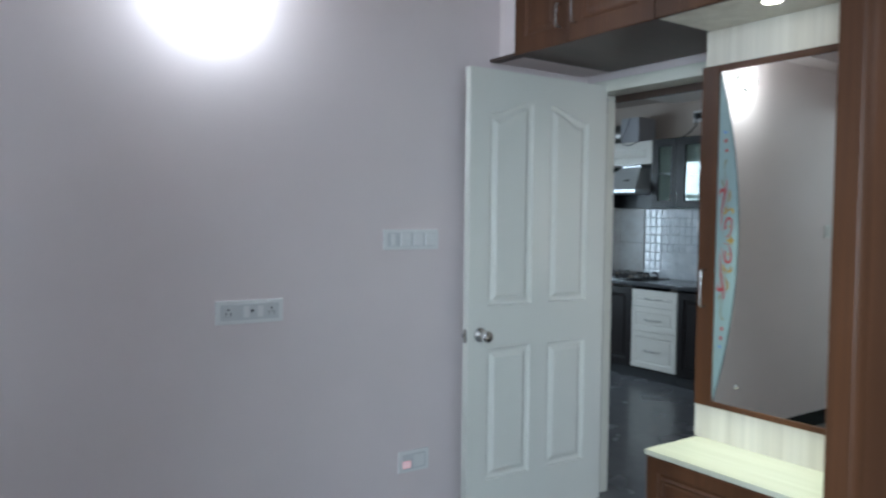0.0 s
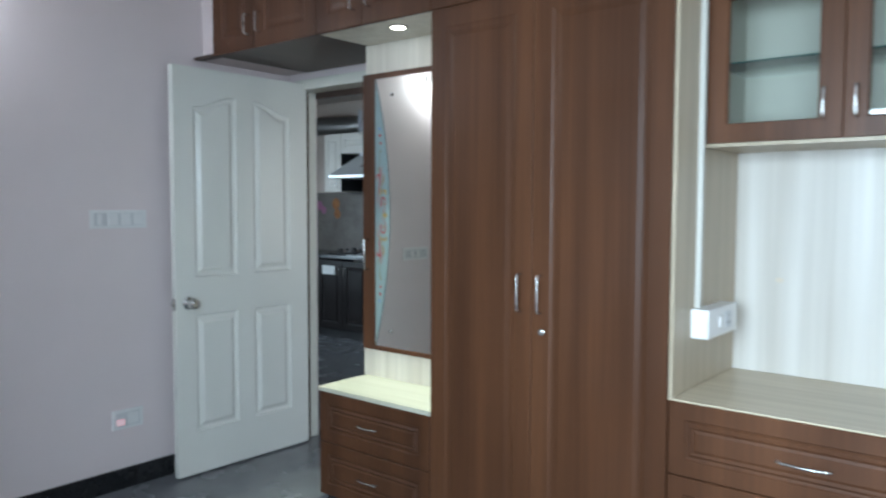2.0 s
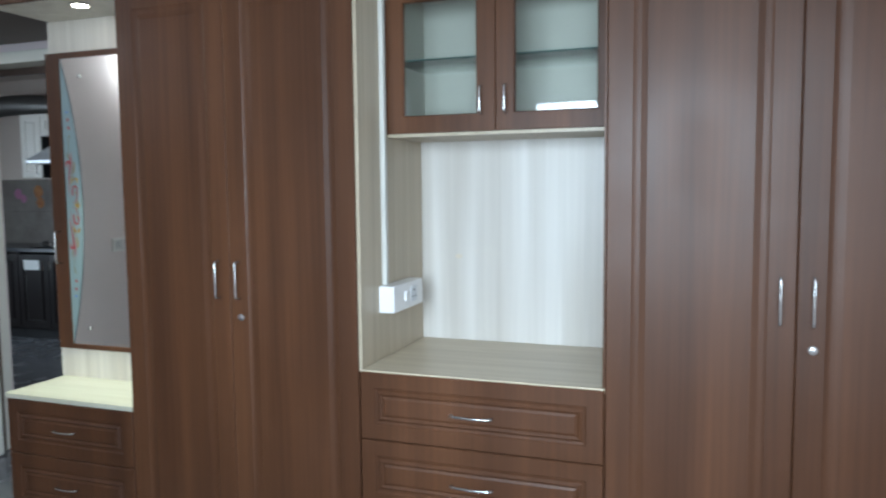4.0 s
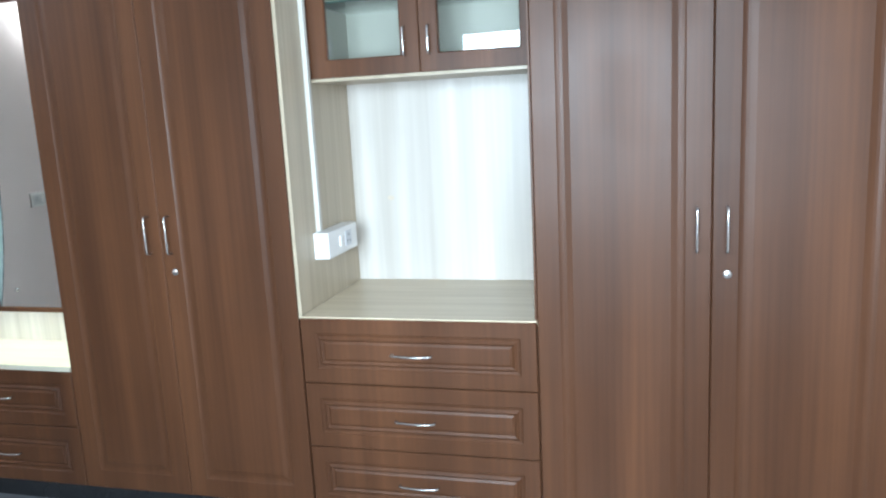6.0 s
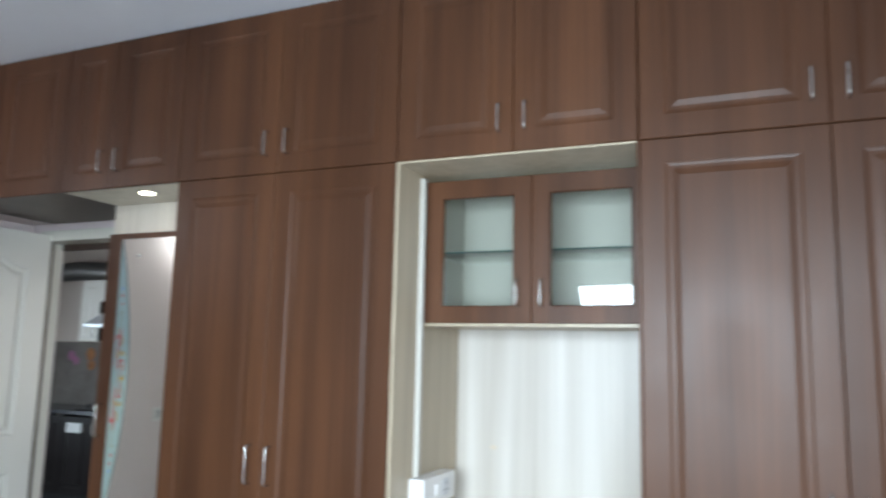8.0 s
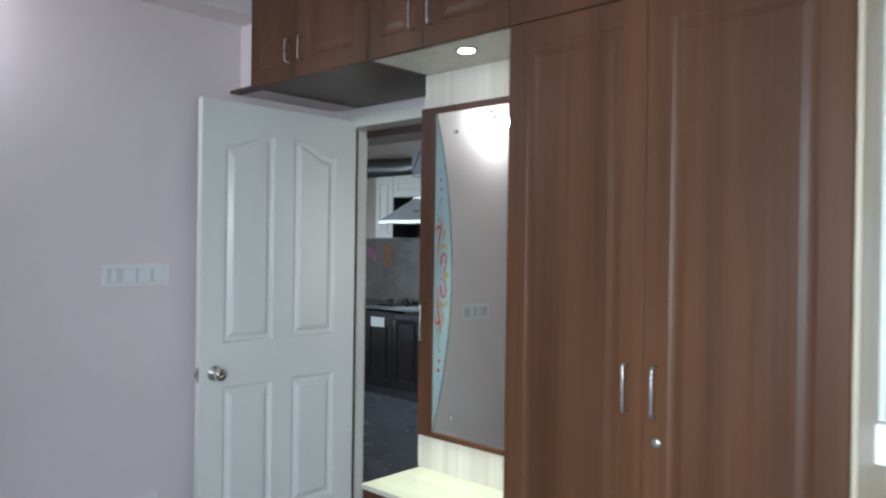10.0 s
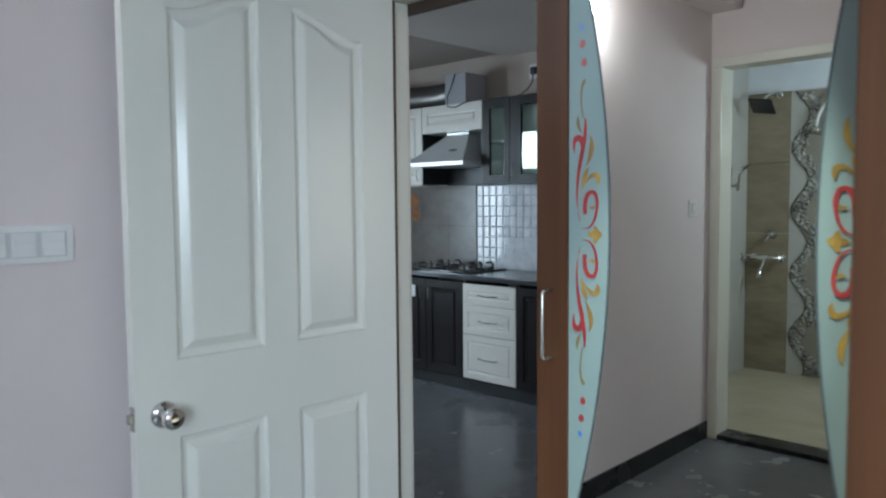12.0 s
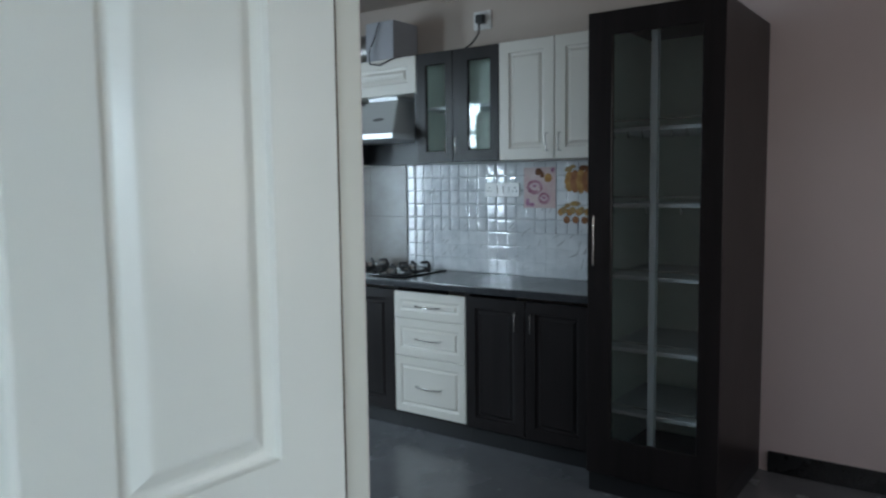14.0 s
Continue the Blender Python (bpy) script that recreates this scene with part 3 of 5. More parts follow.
structure("wardrobe_filler", boxes((1.814, XR - 0.001, 0.004, 0.02, 0.001, CZ - 0.001)), PAINT, "narrow painted strip between wardrobe and wall", "trim")


def loft(x0, x1, xm, x_open=0):
    w = thing("loft_cabinet", "walnut brown overhead storage cabinet with two doors up to the ceiling", "cabinet", "overhead cabinets")
    part("body", boxes((x0, x0 + 0.018, 0.02, 0.60, 2.125, 2.725), (x1 - 0.018, x1, 0.02, 0.60, 2.125, 2.725), (x0 + 0.018, x1 - 0.018, 0.59, 0.60, 2.125, 2.725), (x0, x1, 0.02, 0.60, 2.725, 2.738)), WALNUT, w)
    part("bottom", boxes((x0, x1, 0.008, 0.60, 2.107, 2.1245)), UNDER if x1 < -1.5 else (ASH if x1 < -0.9 else WALNUT), w)
    for k, (a, b) in enumerate(((x0, xm), (xm, x1))):
        d = front("door", w, a + 0.0008, b - 0.0008, 2.1045, 2.734, 0.0, WALNUT, TALLRINGS)
        part("handle", handle_v(xm + (-0.045 if k == 0 else 0.043), 0.0, 2.166, 2.268, 0.026, 0.0055), CHROME, d, "satin chrome D handle")
    return w


loft(-2.362, -1.600, -2.030)
loft(-1.598, -0.952, -1.318)
loft(-0.950, -0.001, -0.490)
loft(0.001, 0.801, 0.412)
loft(0.803, 1.812, 1.310)
structure("loft_filler", boxes((XL + 0.001, -2.364, 0.06, 0.60, 2.107, 2.418)), PAINT, "painted filler beside the overhead cabinet", "trim")
structure("underside_strip", boxes((XL + 0.001, -2.364, 0.008, 0.058, 2.107, 2.12)), UNDER, "dark strip below the overhead cabinet", "trim")

# ---- niche unit between the wardrobes ----
ni = thing("niche_unit", "open niche unit in pale ash laminate with drawers below", "cabinet")
# niche side and top wear the shade-darkened ash, the back the lighter one
part("side_panel", boxes((0.001, 0.013, 0.001, 0.575, 0.79, 2.104)), ASH_SHADED, ni, "ash laminate side, darkened for shade")
part("side_panel", boxes((0.795, 0.8012, 0.004, 0.575, 0.79, 2.104)), WALNUT, ni, "walnut laminate side")
part("back_panel", boxes((0.0135, 0.7945, 0.556, 0.573, 0.79, 2.104)), ASH_BACK, ni, "pale ash laminate back with upright grain")
part("top_panel", boxes((0.0135, 0.7945, 0.004, 0.555, 2.097, 2.104)), ASH_SHADED, ni)
part("ledge", boxes((0.001, 0.801, 0.0195, 0.575, 0.770, 0.7885)), ASH_FLAT, ni, "pale ash laminate ledge")
part("edge_band", boxes((0.001, 0.801, -0.001, 0.019, 0.7835, 0.7885)), ASH_FLAT, ni, "pale edge band")
part("body", boxes((0.001, 0.018, 0.02, 0.50, 0.09, 0.7655), (0.784, 0.801, 0.02, 0.50, 0.09, 0.7655), (0.018, 0.784, 0.02, 0.50, 0.09, 0.108)), WALNUT, ni)
part("plinth", boxes((0.001, 0.801, 0.045, 0.062, 0.001, 0.088)), BLACKSTONE, ni, "black stone plinth")
for z0, z1 in ((0.556, 0.782), (0.325, 0.553), (0.095, 0.322)):
    d = front("drawer", ni, 0.003, 0.799, z0, z1, 0.0, WALNUT, DRAWRINGS)
    part("handle", handle_h(0.318, 0.462, 0.0, (z0 + z1) / 2 - 0.004), CHROME, d, "chrome bow handle")



def holed(a, b, z0, z1, pa, pb, zb, zt, y, t):
    """A one-piece door frame round an opening, with a small bevel on the inner edge."""
    bm = bmesh.new()
    def loop(x0, x1, u0, u1, yy):
        return [bm.verts.new(p) for p in ((x0, yy, u0), (x1, yy, u0), (x1, yy, u1), (x0, yy, u1))]
    rings = [loop(a, b, z0, z1, y + t), loop(a, b, z0, z1, y + 0.002), loop(a + 0.002, b - 0.002, z0 + 0.002, z1 - 0.002, y), loop(pa - 0.004, pb + 0.004, zb - 0.004, zt + 0.004, y), loop(pa, pb, zb, zt, y + 0.005), loop(pa, pb, zb, zt, y + t)]
    for p, q in zip(rings, rings[1:] + rings[:1]):
        for k in range(4):
            bm.faces.new((p[k], p[(k + 1) % 4], q[(k + 1) % 4], q[k]))
    return bm


bm = bmesh.new()
for x, z, rx, rz in ((0.165, 1.118, 0.014, 0.009),):
    bm.faces.new([bm.verts.new((x + rx * math.cos(k * math.pi / 8) * (1 + 0.15 * math.sin(2.3 * k)), 0.5552, z + rz * math.sin(k * math.pi / 8))) for k in range(16)])
part("scuff_mark", bm, mat("brown_scuff", (0.60, 0.51, 0.39), 0.6, stain=0.2), ni, "faint brown scuff mark")

gc = thing("glass_cabinet", "walnut wall cabinet with two glazed doors and glass shelf", "cabinet")
GY = 0.213
part("body", boxes((0.014, 0.035, GY + 0.02, 0.5545, 1.572, 2.083), (0.780, 0.794, GY + 0.02, 0.5545, 1.572, 2.083), (0.035, 0.780, GY + 0.02, 0.5545, 1.572, 1.588), (0.035, 0.780, 0.546, 0.5545, 1.588, 2.083)), DIMMED_INSIDE, gc, "pale lined cabinet box, darkened for the dim inside")
part("base_panel", boxes((0.014, 0.794, GY + 0.012, 0.5535, 1.5605, 1.5715)), ASH_SHADED, gc)
for k, (a, b, pa, pb) in enumerate(((0.0145, 0.412, 0.085, 0.345), (0.414, 0.793, 0.478, 0.744))):
    d = part("door", holed(a, b, 1.572, 2.078, pa, pb, 1.632, 2.012, GY, 0.02), WALNUT, gc)
    p = part("pane", boxes((pa, pb, GY + 0.008, GY + 0.012, 1.632, 2.012)), GLASS, d)
    p.visible_shadow = False
    part("handle", handle_v(0.364 if k == 0 else 0.448, GY, 1.622, 1.724, 0.026, 0.0055), CHROME, d, "satin chrome D handle")
s = part("shelf", boxes((0.036, 0.779, GY + 0.035, 0.545, 1.820, 1.826)), GLASS, gc, "clear glass shelf")
s.visible_shadow = False
part("shelf_edge", boxes((0.036, 0.779, GY + 0.032, GY + 0.0345, 1.8205, 1.8255)), GLASSEDGE, gc, "green glass edge")

# switch box and trunking inside the niche
sb = thing("socket_box", "white surface-mounted socket box with switch", "socket")
part("box", boxes((0.0135, 0.070, 0.138, 0.410, 0.955, 1.048), bevel=0.004), PLASTIC, sb)
part("switch", boxes((0.0695, 0.075, 0.235, 0.262, 0.985, 1.020), bevel=0.002), PLASTIC, sb)
part("socket_face", boxes((0.0695, 0.0725, 0.290, 0.345, 0.975, 1.030), bevel=0.001), PLASTIC_GREY, sb)
for y, z in ((0.3175, 1.015), (0.305, 0.992), (0.330, 0.992)):
    bm = bmesh.new()
    lathe(bm, (0.0724, y, z), (1, 0, 0), [(0, 0.004), (0.0006, 0.004), (0.0007, 0.0)], 10)
    part("socket_hole", bm, BLACK, sb)
tr = tagged(part("cable_trunking", boxes((0.0135, 0.030, 0.168, 0.188, 1.049, 2.083), bevel=0.0015), TAPE), "white plastic cable trunking up the niche side", "trunking")

# ---- dresser with mirror ----
dr = thing("dresser", "low walnut dresser with two drawers and pale ash top", "dresser")
part("top", boxes((-1.595, -0.9515, -0.002, 0.60, 0.555, 0.574), bevel=0.0015), ASH_TOP, dr, "pale ash laminate top")
part("body", boxes((-1.588, -1.570, 0.02, 0.60, 0.09, 0.5545), (-0.970, -0.9515, 0.02, 0.60, 0.09, 0.5545), (-1.570, -0.970, 0.02, 0.60, 0.09, 0.108)), WALNUT, dr)
part("plinth", boxes((-1.588, -0.952, 0.045, 0.062, 0.001, 0.088)), BLACKSTONE, dr, "black stone plinth")
for z0, z1 in ((0.332, 0.553), (0.095, 0.329)):
    d = front("drawer", dr, -1.588, -0.9535, z0, z1, 0.0, WALNUT, DRAWRINGS)
    part("handle", handle_h(-1.345, -1.232, 0.0, (z0 + z1) / 2, 0.018, 0.0033, 0.002), CHROME, d, "chrome bow handle")

MY = 0.292
mc = thing("mirror_cabinet", "shallow cabinet with a walnut-framed mirror door", "mirror")
part("body", boxes((-1.606, -1.592, MY + 0.02, 0.60, 0.70, 2.105), (-1.592, -0.952, 0.585, 0.60, 0.70, 2.105)), ASH, mc, "pale ash laminate box")
part("upper_panel", boxes((-1.592, -0.952, MY + 0.020, MY + 0.038, 1.972, 2.105)), ASH, mc, "pale ash laminate panel")
part("lower_panel", boxes((-1.606, -0.952, MY + 0.004, MY + 0.022, 0.5745, 0.698)), ASH, mc, "pale ash laminate panel")
md = part("door", boxes((-1.608, -1.534, MY, MY + 0.019, 0.699, 1.970), (-1.534, -0.953, MY, MY + 0.019, 1.946, 1.970), (-1.534, -0.953, MY, MY + 0.019, 0.699, 0.719), (-0.986, -0.953, MY, MY + 0.019, 0.719, 1.946), bevel=0.0015), WALNUT, mc, "walnut frame")
part("mirror_glass", boxes((-1.5345, -0.9855, MY + 0.006, MY + 0.012, 0.7185, 1.9465)), MIRROR, md, "silvered mirror")
part("handle", handle_v(-1.572, MY, 1.068, 1.218, 0.030, 0.006), CHROME, md, "satin chrome D handle")
part("frame_strip", boxes((-0.9525, -0.9515, MY + 0.001, 0.6, 0.575, 2.105)), WALNUT, mc)
FY = MY + 0.0052


def curve_x(z):
    u = (z - 1.3325) / 0.614
    return -1.5335 + 0.0885 * max(0.0, 1 - u * u)


N = 48
for edge, side in ((-1.5335, 1), (-0.9865, -1)):
    X = lambda z: edge + side * (curve_x(z) + 1.5335)
    zs_ = [0.7195 + 1.226 * k / N for k in range(N + 1)]
    bm = bmesh.new()
    col = [(bm.verts.new((edge, FY, z)), bm.verts.new((X(z) + side * 0.0003, FY, z))) for z in zs_]
    for p, q in zip(col, col[1:]):
        bm.faces.new((p[0], p[1], q[1], q[0]))
    part("frosted_strip", bm, FROST, md, "pale blue frosted strip")
    bm = bmesh.new()
    col = [(bm.verts.new((X(z), FY - 0.0002, z)), bm.verts.new((X(z) + side * 0.004, FY - 0.0002, z))) for z in zs_]
    for p, q in zip(col, col[1:]):
        bm.faces.new((p[0], p[1], q[1], q[0]))
    part("strip_edge", bm, FILMEDGE, md, "blue grey strip edge")


def ribbon(bm, pts, widths, y):
    v = []
    n = len(pts)
    for i, p in enumerate(pts):
        a, b = pts[max(i - 1, 0)], pts[min(i + 1, n - 1)]
        d = Vector((b[0] - a[0], b[1] - a[1])).normalized()
        w = widths(i / (n - 1))
        v.append((bm.verts.new((p[0] - d.y * w, y, p[1] + d.x * w)), bm.verts.new((p[0] + d.y * w, y, p[1] - d.x * w))))
    for p, q in zip(v, v[1:]):
        bm.faces.new((p[0], p[1], q[1], q[0]))


def bez(p0, p1, p2, p3, n=16):
    r = []
    for i in range(n + 1):
        t = i / n
        r.append(tuple(p0[k] * (1 - t) ** 3 + 3 * p1[k] * t * (1 - t) ** 2 + 3 * p2[k] * t * t * (1 - t) + p3[k] * t ** 3 for k in (0, 1)))
    return r


def swell(w, tip=0.15):
    return lambda u: w * (tip + (1 - tip) * math.sin(math.pi * min(1, max(0, u))) ** 0.8)


CXM, CZM = -1.534, 1.3255


def motif(flip, edge=CXM, side=1):
    """One half of the painted scroll, above or below the middle; u across the strip and s away from the middle, in millimetres."""
    P = lambda u, s: (edge + side * u * 0.00093, CZM + flip * s * 0.000883)
    mm = 0.00092
    depth = [FY - 0.0005]

    def stroke(name, curves, widths, material, label=""):
        bm = bmesh.new()
        pts = []
        for c in curves:
            seg = bez(*[P(*p) for p in c])
            pts += seg if not pts else seg[1:]
        depth[0] -= 0.00008
        ribbon(bm, pts, lambda u: mm * widths(u), depth[0])
        part(name, bm, material, md, label)

    bell = lambda w, k=1.0, tip=0.25: (lambda u: tip + w * math.sin(math.pi * u ** k))
    stroke("stem", [((36, 252), (30, 276), (28, 305), (33, 322)), ((33, 322), (35, 328), (39, 333), (41, 334))], lambda u: 1.3 + 5.4 * u ** 1.8 * (1 - u ** 9), OLIVE, "olive painted stem")
    stroke("leaf", [((33, 220), (24, 232), (20, 246), (24, 260))], bell(3.8), OLIVE, "olive golden painted leaf")
    stroke("leaf", [((41, 146), (52, 162), (63, 192), (52, 214))], bell(5.6, 1.25), GOLD, "golden painted leaf")
    stroke("leaf", [((33, 92), (33, 114), (40, 130), (49, 146))], bell(5.2, 1.5), GOLD, "golden painted leaf")
    stroke("leaf", [((34, 98), (42, 118), (60, 136), (70, 126)), ((70, 126), (74, 120), (72, 112), (71, 106))], bell(5.6, 1.2), GOLD, "golden painted leaf")
    stroke("scroll", [((30, 27), (18, 60), (20, 112), (28, 152)), ((28, 152), (35, 190), (43, 214), (41, 251))], lambda u: 0.5 + 4.6 * math.sin(math.pi * min(1.0, 0.93 * u) ** 1.5), RED, "red painted scroll")
    stroke("scroll", [((35, 172), (37, 196), (32, 211), (23, 211)), ((23, 211), (14, 211), (11, 194), (16, 176))], lambda u: 0.4 + 6.0 * math.sin(math.pi * (0.12 + 0.88 * u)) ** 0.9, RED, "red painted curl")
    stroke("spiral", [((42, 44), (38, 62), (42, 92), (57, 92)), ((57, 92), (74, 92), (74, 48), (60, 25)), ((60, 25), (54, 14), (44, 11), (34, 14))], lambda u: 0.5 + 5.6 * max(0.0, 1 - u ** 1.1) * min(1.0, 0.75 + u), RED, "red painted spiral")
    stroke("leaf", [((52, 62), (57, 54), (62, 58), (65, 64))], bell(3.6), GOLD, "golden painted leaf")
    stroke("flourish", [((21, 112), (16, 84), (22, 50), (32, 30))], lambda u: 0.9 * math.sin(math.pi * u) + 0.15, PINK, "faded red flourish")
    for z, m in ((372, RED), (412, RED), (448, BLUE)):
        b = bmesh.new()
        r = 0.0062 if m is RED else 0.0046
        c = P(37 - (z - 372) * 0.09, z)
        b.faces.new([b.verts.new((c[0] + r * math.cos(k * math.pi / 8), FY - 0.0006, c[1] + 1.25 * r * math.sin(k * math.pi / 8))) for k in range(16)])
        part("dot", b, m, md)


for edge, side in ((CXM, 1), (-0.986, -1)):
    bm = bmesh.new()
    lobes = []
    for k in range(40):
        a = 2 * math.pi * k / 40
        # pointed to the frame, up and down, rounded on the far side
        r = 7.5 + 12 * max(0, math.cos(a - math.pi)) ** 7 + 11 * max(0, math.cos(a - 1.65)) ** 9 + 11 * max(0, math.cos(a + 1.65)) ** 9 + 7 * max(0, math.cos(a)) ** 2
        lobes.append(bm.verts.new((edge + side * (67 + r * math.cos(a)) * 0.00093, FY - 0.0007, CZM + r * math.sin(a) * 0.00092)))
    bm.faces.new(lobes)
    part("leaf", bm, GOLD, md, "golden pointed leaf")
for flip in (1, -1):
    motif(flip)
    motif(flip, -0.986, -1)
for x, z in ((-1.436, 0.793), (-1.430, 1.869), (-1.080, 0.793), (-1.086, 1.869)):
    b = bmesh.new()
    lathe(b, (x, MY + 0.0055, z), (0, -1, 0), [(0, 0.009), (0.004, 0.008), (0.006, 0.004), (0.0062, 0.0)], 14)
    part("mirror_screw", b, CHROME, md)

dl = thing("downlight", "small recessed round downlight, lit", "light")
b = bmesh.new()
lathe(b, (-1.228, 0.122, 2.1065), (0, 0, -1), [(0, 0.040), (0.004, 0.040), (0.005, 0.036), (0.005, 0.030)], 24)
part("ring", b, CHROME, dl)
b = bmesh.new()
lathe(b, (-1.228, 0.122, 2.1060), (0, 0, -1), [(0, 0.029), (0.0062, 0.028), (0.0068, 0.020), (0.007, 0.0)], 24)
part("lamp_face", b, SPOTGLOW, dl, "glowing lamp face")

# ---- wall bulb ----
wl = thing("wall_lamp", "bare round LED bulb in a wall holder, lit", "lamp")
b = bmesh.new()
lathe(b, (XL, -1.28, 2.25), (1, 0, 0), [(0, 0.045), (0.012, 0.045), (0.016, 0.038), (0.016, 0.0)], 24)
part("base_plate", b, PLASTIC, wl)
b = bmesh.new()
lathe(b, (XL + 0.016, -1.28, 2.25), Vector((1, 0, -0.5)), [(0, 0.020), (0.03, 0.020), (0.032, 0.017), (0.032, 0)], 20)
part("holder", b, PLASTIC, wl)
bulb_axis = Vector((1, 0, -0.5)).normalized()
b = bmesh.new()
lathe(b, Vector((XL + 0.016, -1.28, 2.25)) + bulb_axis * 0.03, bulb_axis, [(0, 0.014), (0.016, 0.022), (0.032, 0.030), (0.045, 0.030), (0.056, 0.022), (0.061, 0.010), (0.062, 0.0)], 24)
o = part("bulb", b, BULB, wl, "glowing white bulb")
o.visible_shadow = False


# ---- switch plates on the left wall ----
def plate(name, y0, y1, z0, z1, label, category):
    t = thing(name, label, category)
    part("frame", boxes((XL, XL + 0.009, y0, y1, z0, z1), bevel=0.003), PLASTIC, t)
    part("insert", boxes((XL + 0.0085, XL + 0.011, y0 + 0.018, y1 - 0.018, z0 + 0.014, z1 - 0.014), bevel=0.001), PLATE, t)
    return t


def holes(t, y, z, x=XL + 0.011):
    for dy, dz, r in ((0, 0.011, 0.0042), (-0.009, -0.004, 0.0034), (0.009, -0.004, 0.0034), (-0.010, -0.013, 0.002), (0.010, -0.013, 0.002)):
        b = bmesh.new()
        lathe(b, (x - 0.0002, y + dy, z + dz), (1, 0, 0), [(0, r), (0.0005, r), (0.0006, 0)], 10)
        part("socket_hole", b, BLACK, t)


sw = plate("switch_plate", -0.548, -0.272, 1.258, 1.344, "white wall plate with a row of rocker switches", "switch")
part("rocker", boxes((XL + 0.0105, XL + 0.0140, -0.516, -0.494, 1.276, 1.326), bevel=0.002), PLASTIC, sw, "narrow white rocker")
for k in range(3):
    y = -0.342 - k * 0.062
    b = bmesh.new()
    # rocker whose lower end stands proud
    for u, z, d in ((0, 1.275, 0.0075), (0, 1.302, 0.0035), (0, 1.328, 0.0045), (0, 1.328, -0.001), (0, 1.275, -0.001)):
        for yy in (y, y + 0.048):
            b.verts.new((XL + 0.0110 + d, yy, z))
    b.verts.ensure_lookup_table()
    v = b.verts
    for m in range(5):
        n_ = (m + 1) % 5
        b.faces.new((v[2 * m], v[2 * m + 1], v[2 * n_ + 1], v[2 * n_]))
    b.faces.new([v[2 * m] for m in range(5)])
    b.faces.new([v[2 * m + 1] for m in range(4, -1, -1)])
    part("rocker", b, PLASTIC, sw)
so = plate("socket_plate", -1.254, -0.992, 0.991, 1.079, "white wall plate with two sockets and switches", "socket")
holes(so, -1.206, 1.035)
holes(so, -1.040, 1.035)
for y in (-1.150, -1.095):
    part("rocker", boxes((XL + 0.0105, XL + 0.0145, y, y + 0.022, 1.014, 1.056), bevel=0.002), PLASTIC, so)
b = bmesh.new()
lathe(b, (XL + 0.0108, -1.115, 1.038), (1, 0, 0), [(0, 0.006), (0.001, 0.006), (0.0012, 0)], 12)
part("knob", b, BLACK, so)
lo = plate("low_socket_plate", -0.465, -0.310, 0.292, 0.386, "white low wall socket with glowing red indicator", "socket")
part("indicator", boxes((XL + 0.0105, XL + 0.0130, -0.445, -0.405, 0.312, 0.342), bevel=0.001), REDLED, lo, "glowing red neon switch")
part("rocker", boxes((XL + 0.0105, XL + 0.0135, -0.390, -0.335, 0.312, 0.366), bevel=0.002), PLASTIC, lo)
ss = plate("small_switch_plate", -2.42, -2.33, 1.29, 1.38, "small white wall switch near the bathroom door", "switch")
part("rocker", boxes((XL + 0.0105, XL + 0.0145, -2.388, -2.362, 1.315, 1.355), bevel=0.002), PLASTIC, ss)

# ---- bathroom door frame and fittings ----
bf = thing("bathroom_door_frame", "cream gloss painted bathroom door frame", "door frame", kind="structure")
part("jamb", boxes((BX0, BX0 + 0.055, YB - 0.142, YB + 0.012, 0.0, 2.12), bevel=0.005), JAMBPAINT, bf)
part("jamb", boxes((BX1 - 0.055, BX1, YB - 0.142, YB + 0.012, 0.0, 2.12), bevel=0.005), JAMBPAINT, bf)
part("lintel", boxes((BX0, BX1, YB - 0.143, YB + 0.013, 2.12, BZ + 0.012), bevel=0.005), JAMBPAINT, bf)
part("threshold", boxes((BX0 + 0.055, BX1 - 0.055, YB - 0.15, YB + 0.004, 0.001, 0.028), bevel=0.003), BLACKSTONE, bf, "black granite threshold")

bt = tagged(new("bath_tiling"), "beige and white tile panels with a pebble wave", "tiling", kind="structure")
for a, b_ in ((AX0 + 0.001, -2.735), (-2.385, AX1 - 0.001)):
    n = max(1, round((b_ - a) / 0.6))
    for i in range(n):
        for j in range(4):
            x0, x1 = a + (b_ - a) * i / n, a + (b_ - a) * (i + 1) / n
            part("tile", boxes((x0 + 0.001, x1 - 0.001, AY - 0.011, AY, 0.016 + j * 0.546 + 0.001, 0.016 + (j + 1) * 0.546 - 0.001), bevel=0.001), BATHTILE, bt)
for j in range(4):
    part("tile", boxes((-2.734, -2.386, AY - 0.011, AY - 0.001, 0.017 + j * 0.546, 0.016 + (j + 1) * 0.546 - 0.001), bevel=0.001), BATHWHITE, bt, "white tile" if j == 0 else "")


def wave(z, right=False):
    if right:
        return -2.460 + 0.060 * math.cos(2 * math.pi * (z - 1.64) / 0.484)
    return -2.657 - 0.060 * math.cos(2 * math.pi * (z - 1.77) / 0.484)


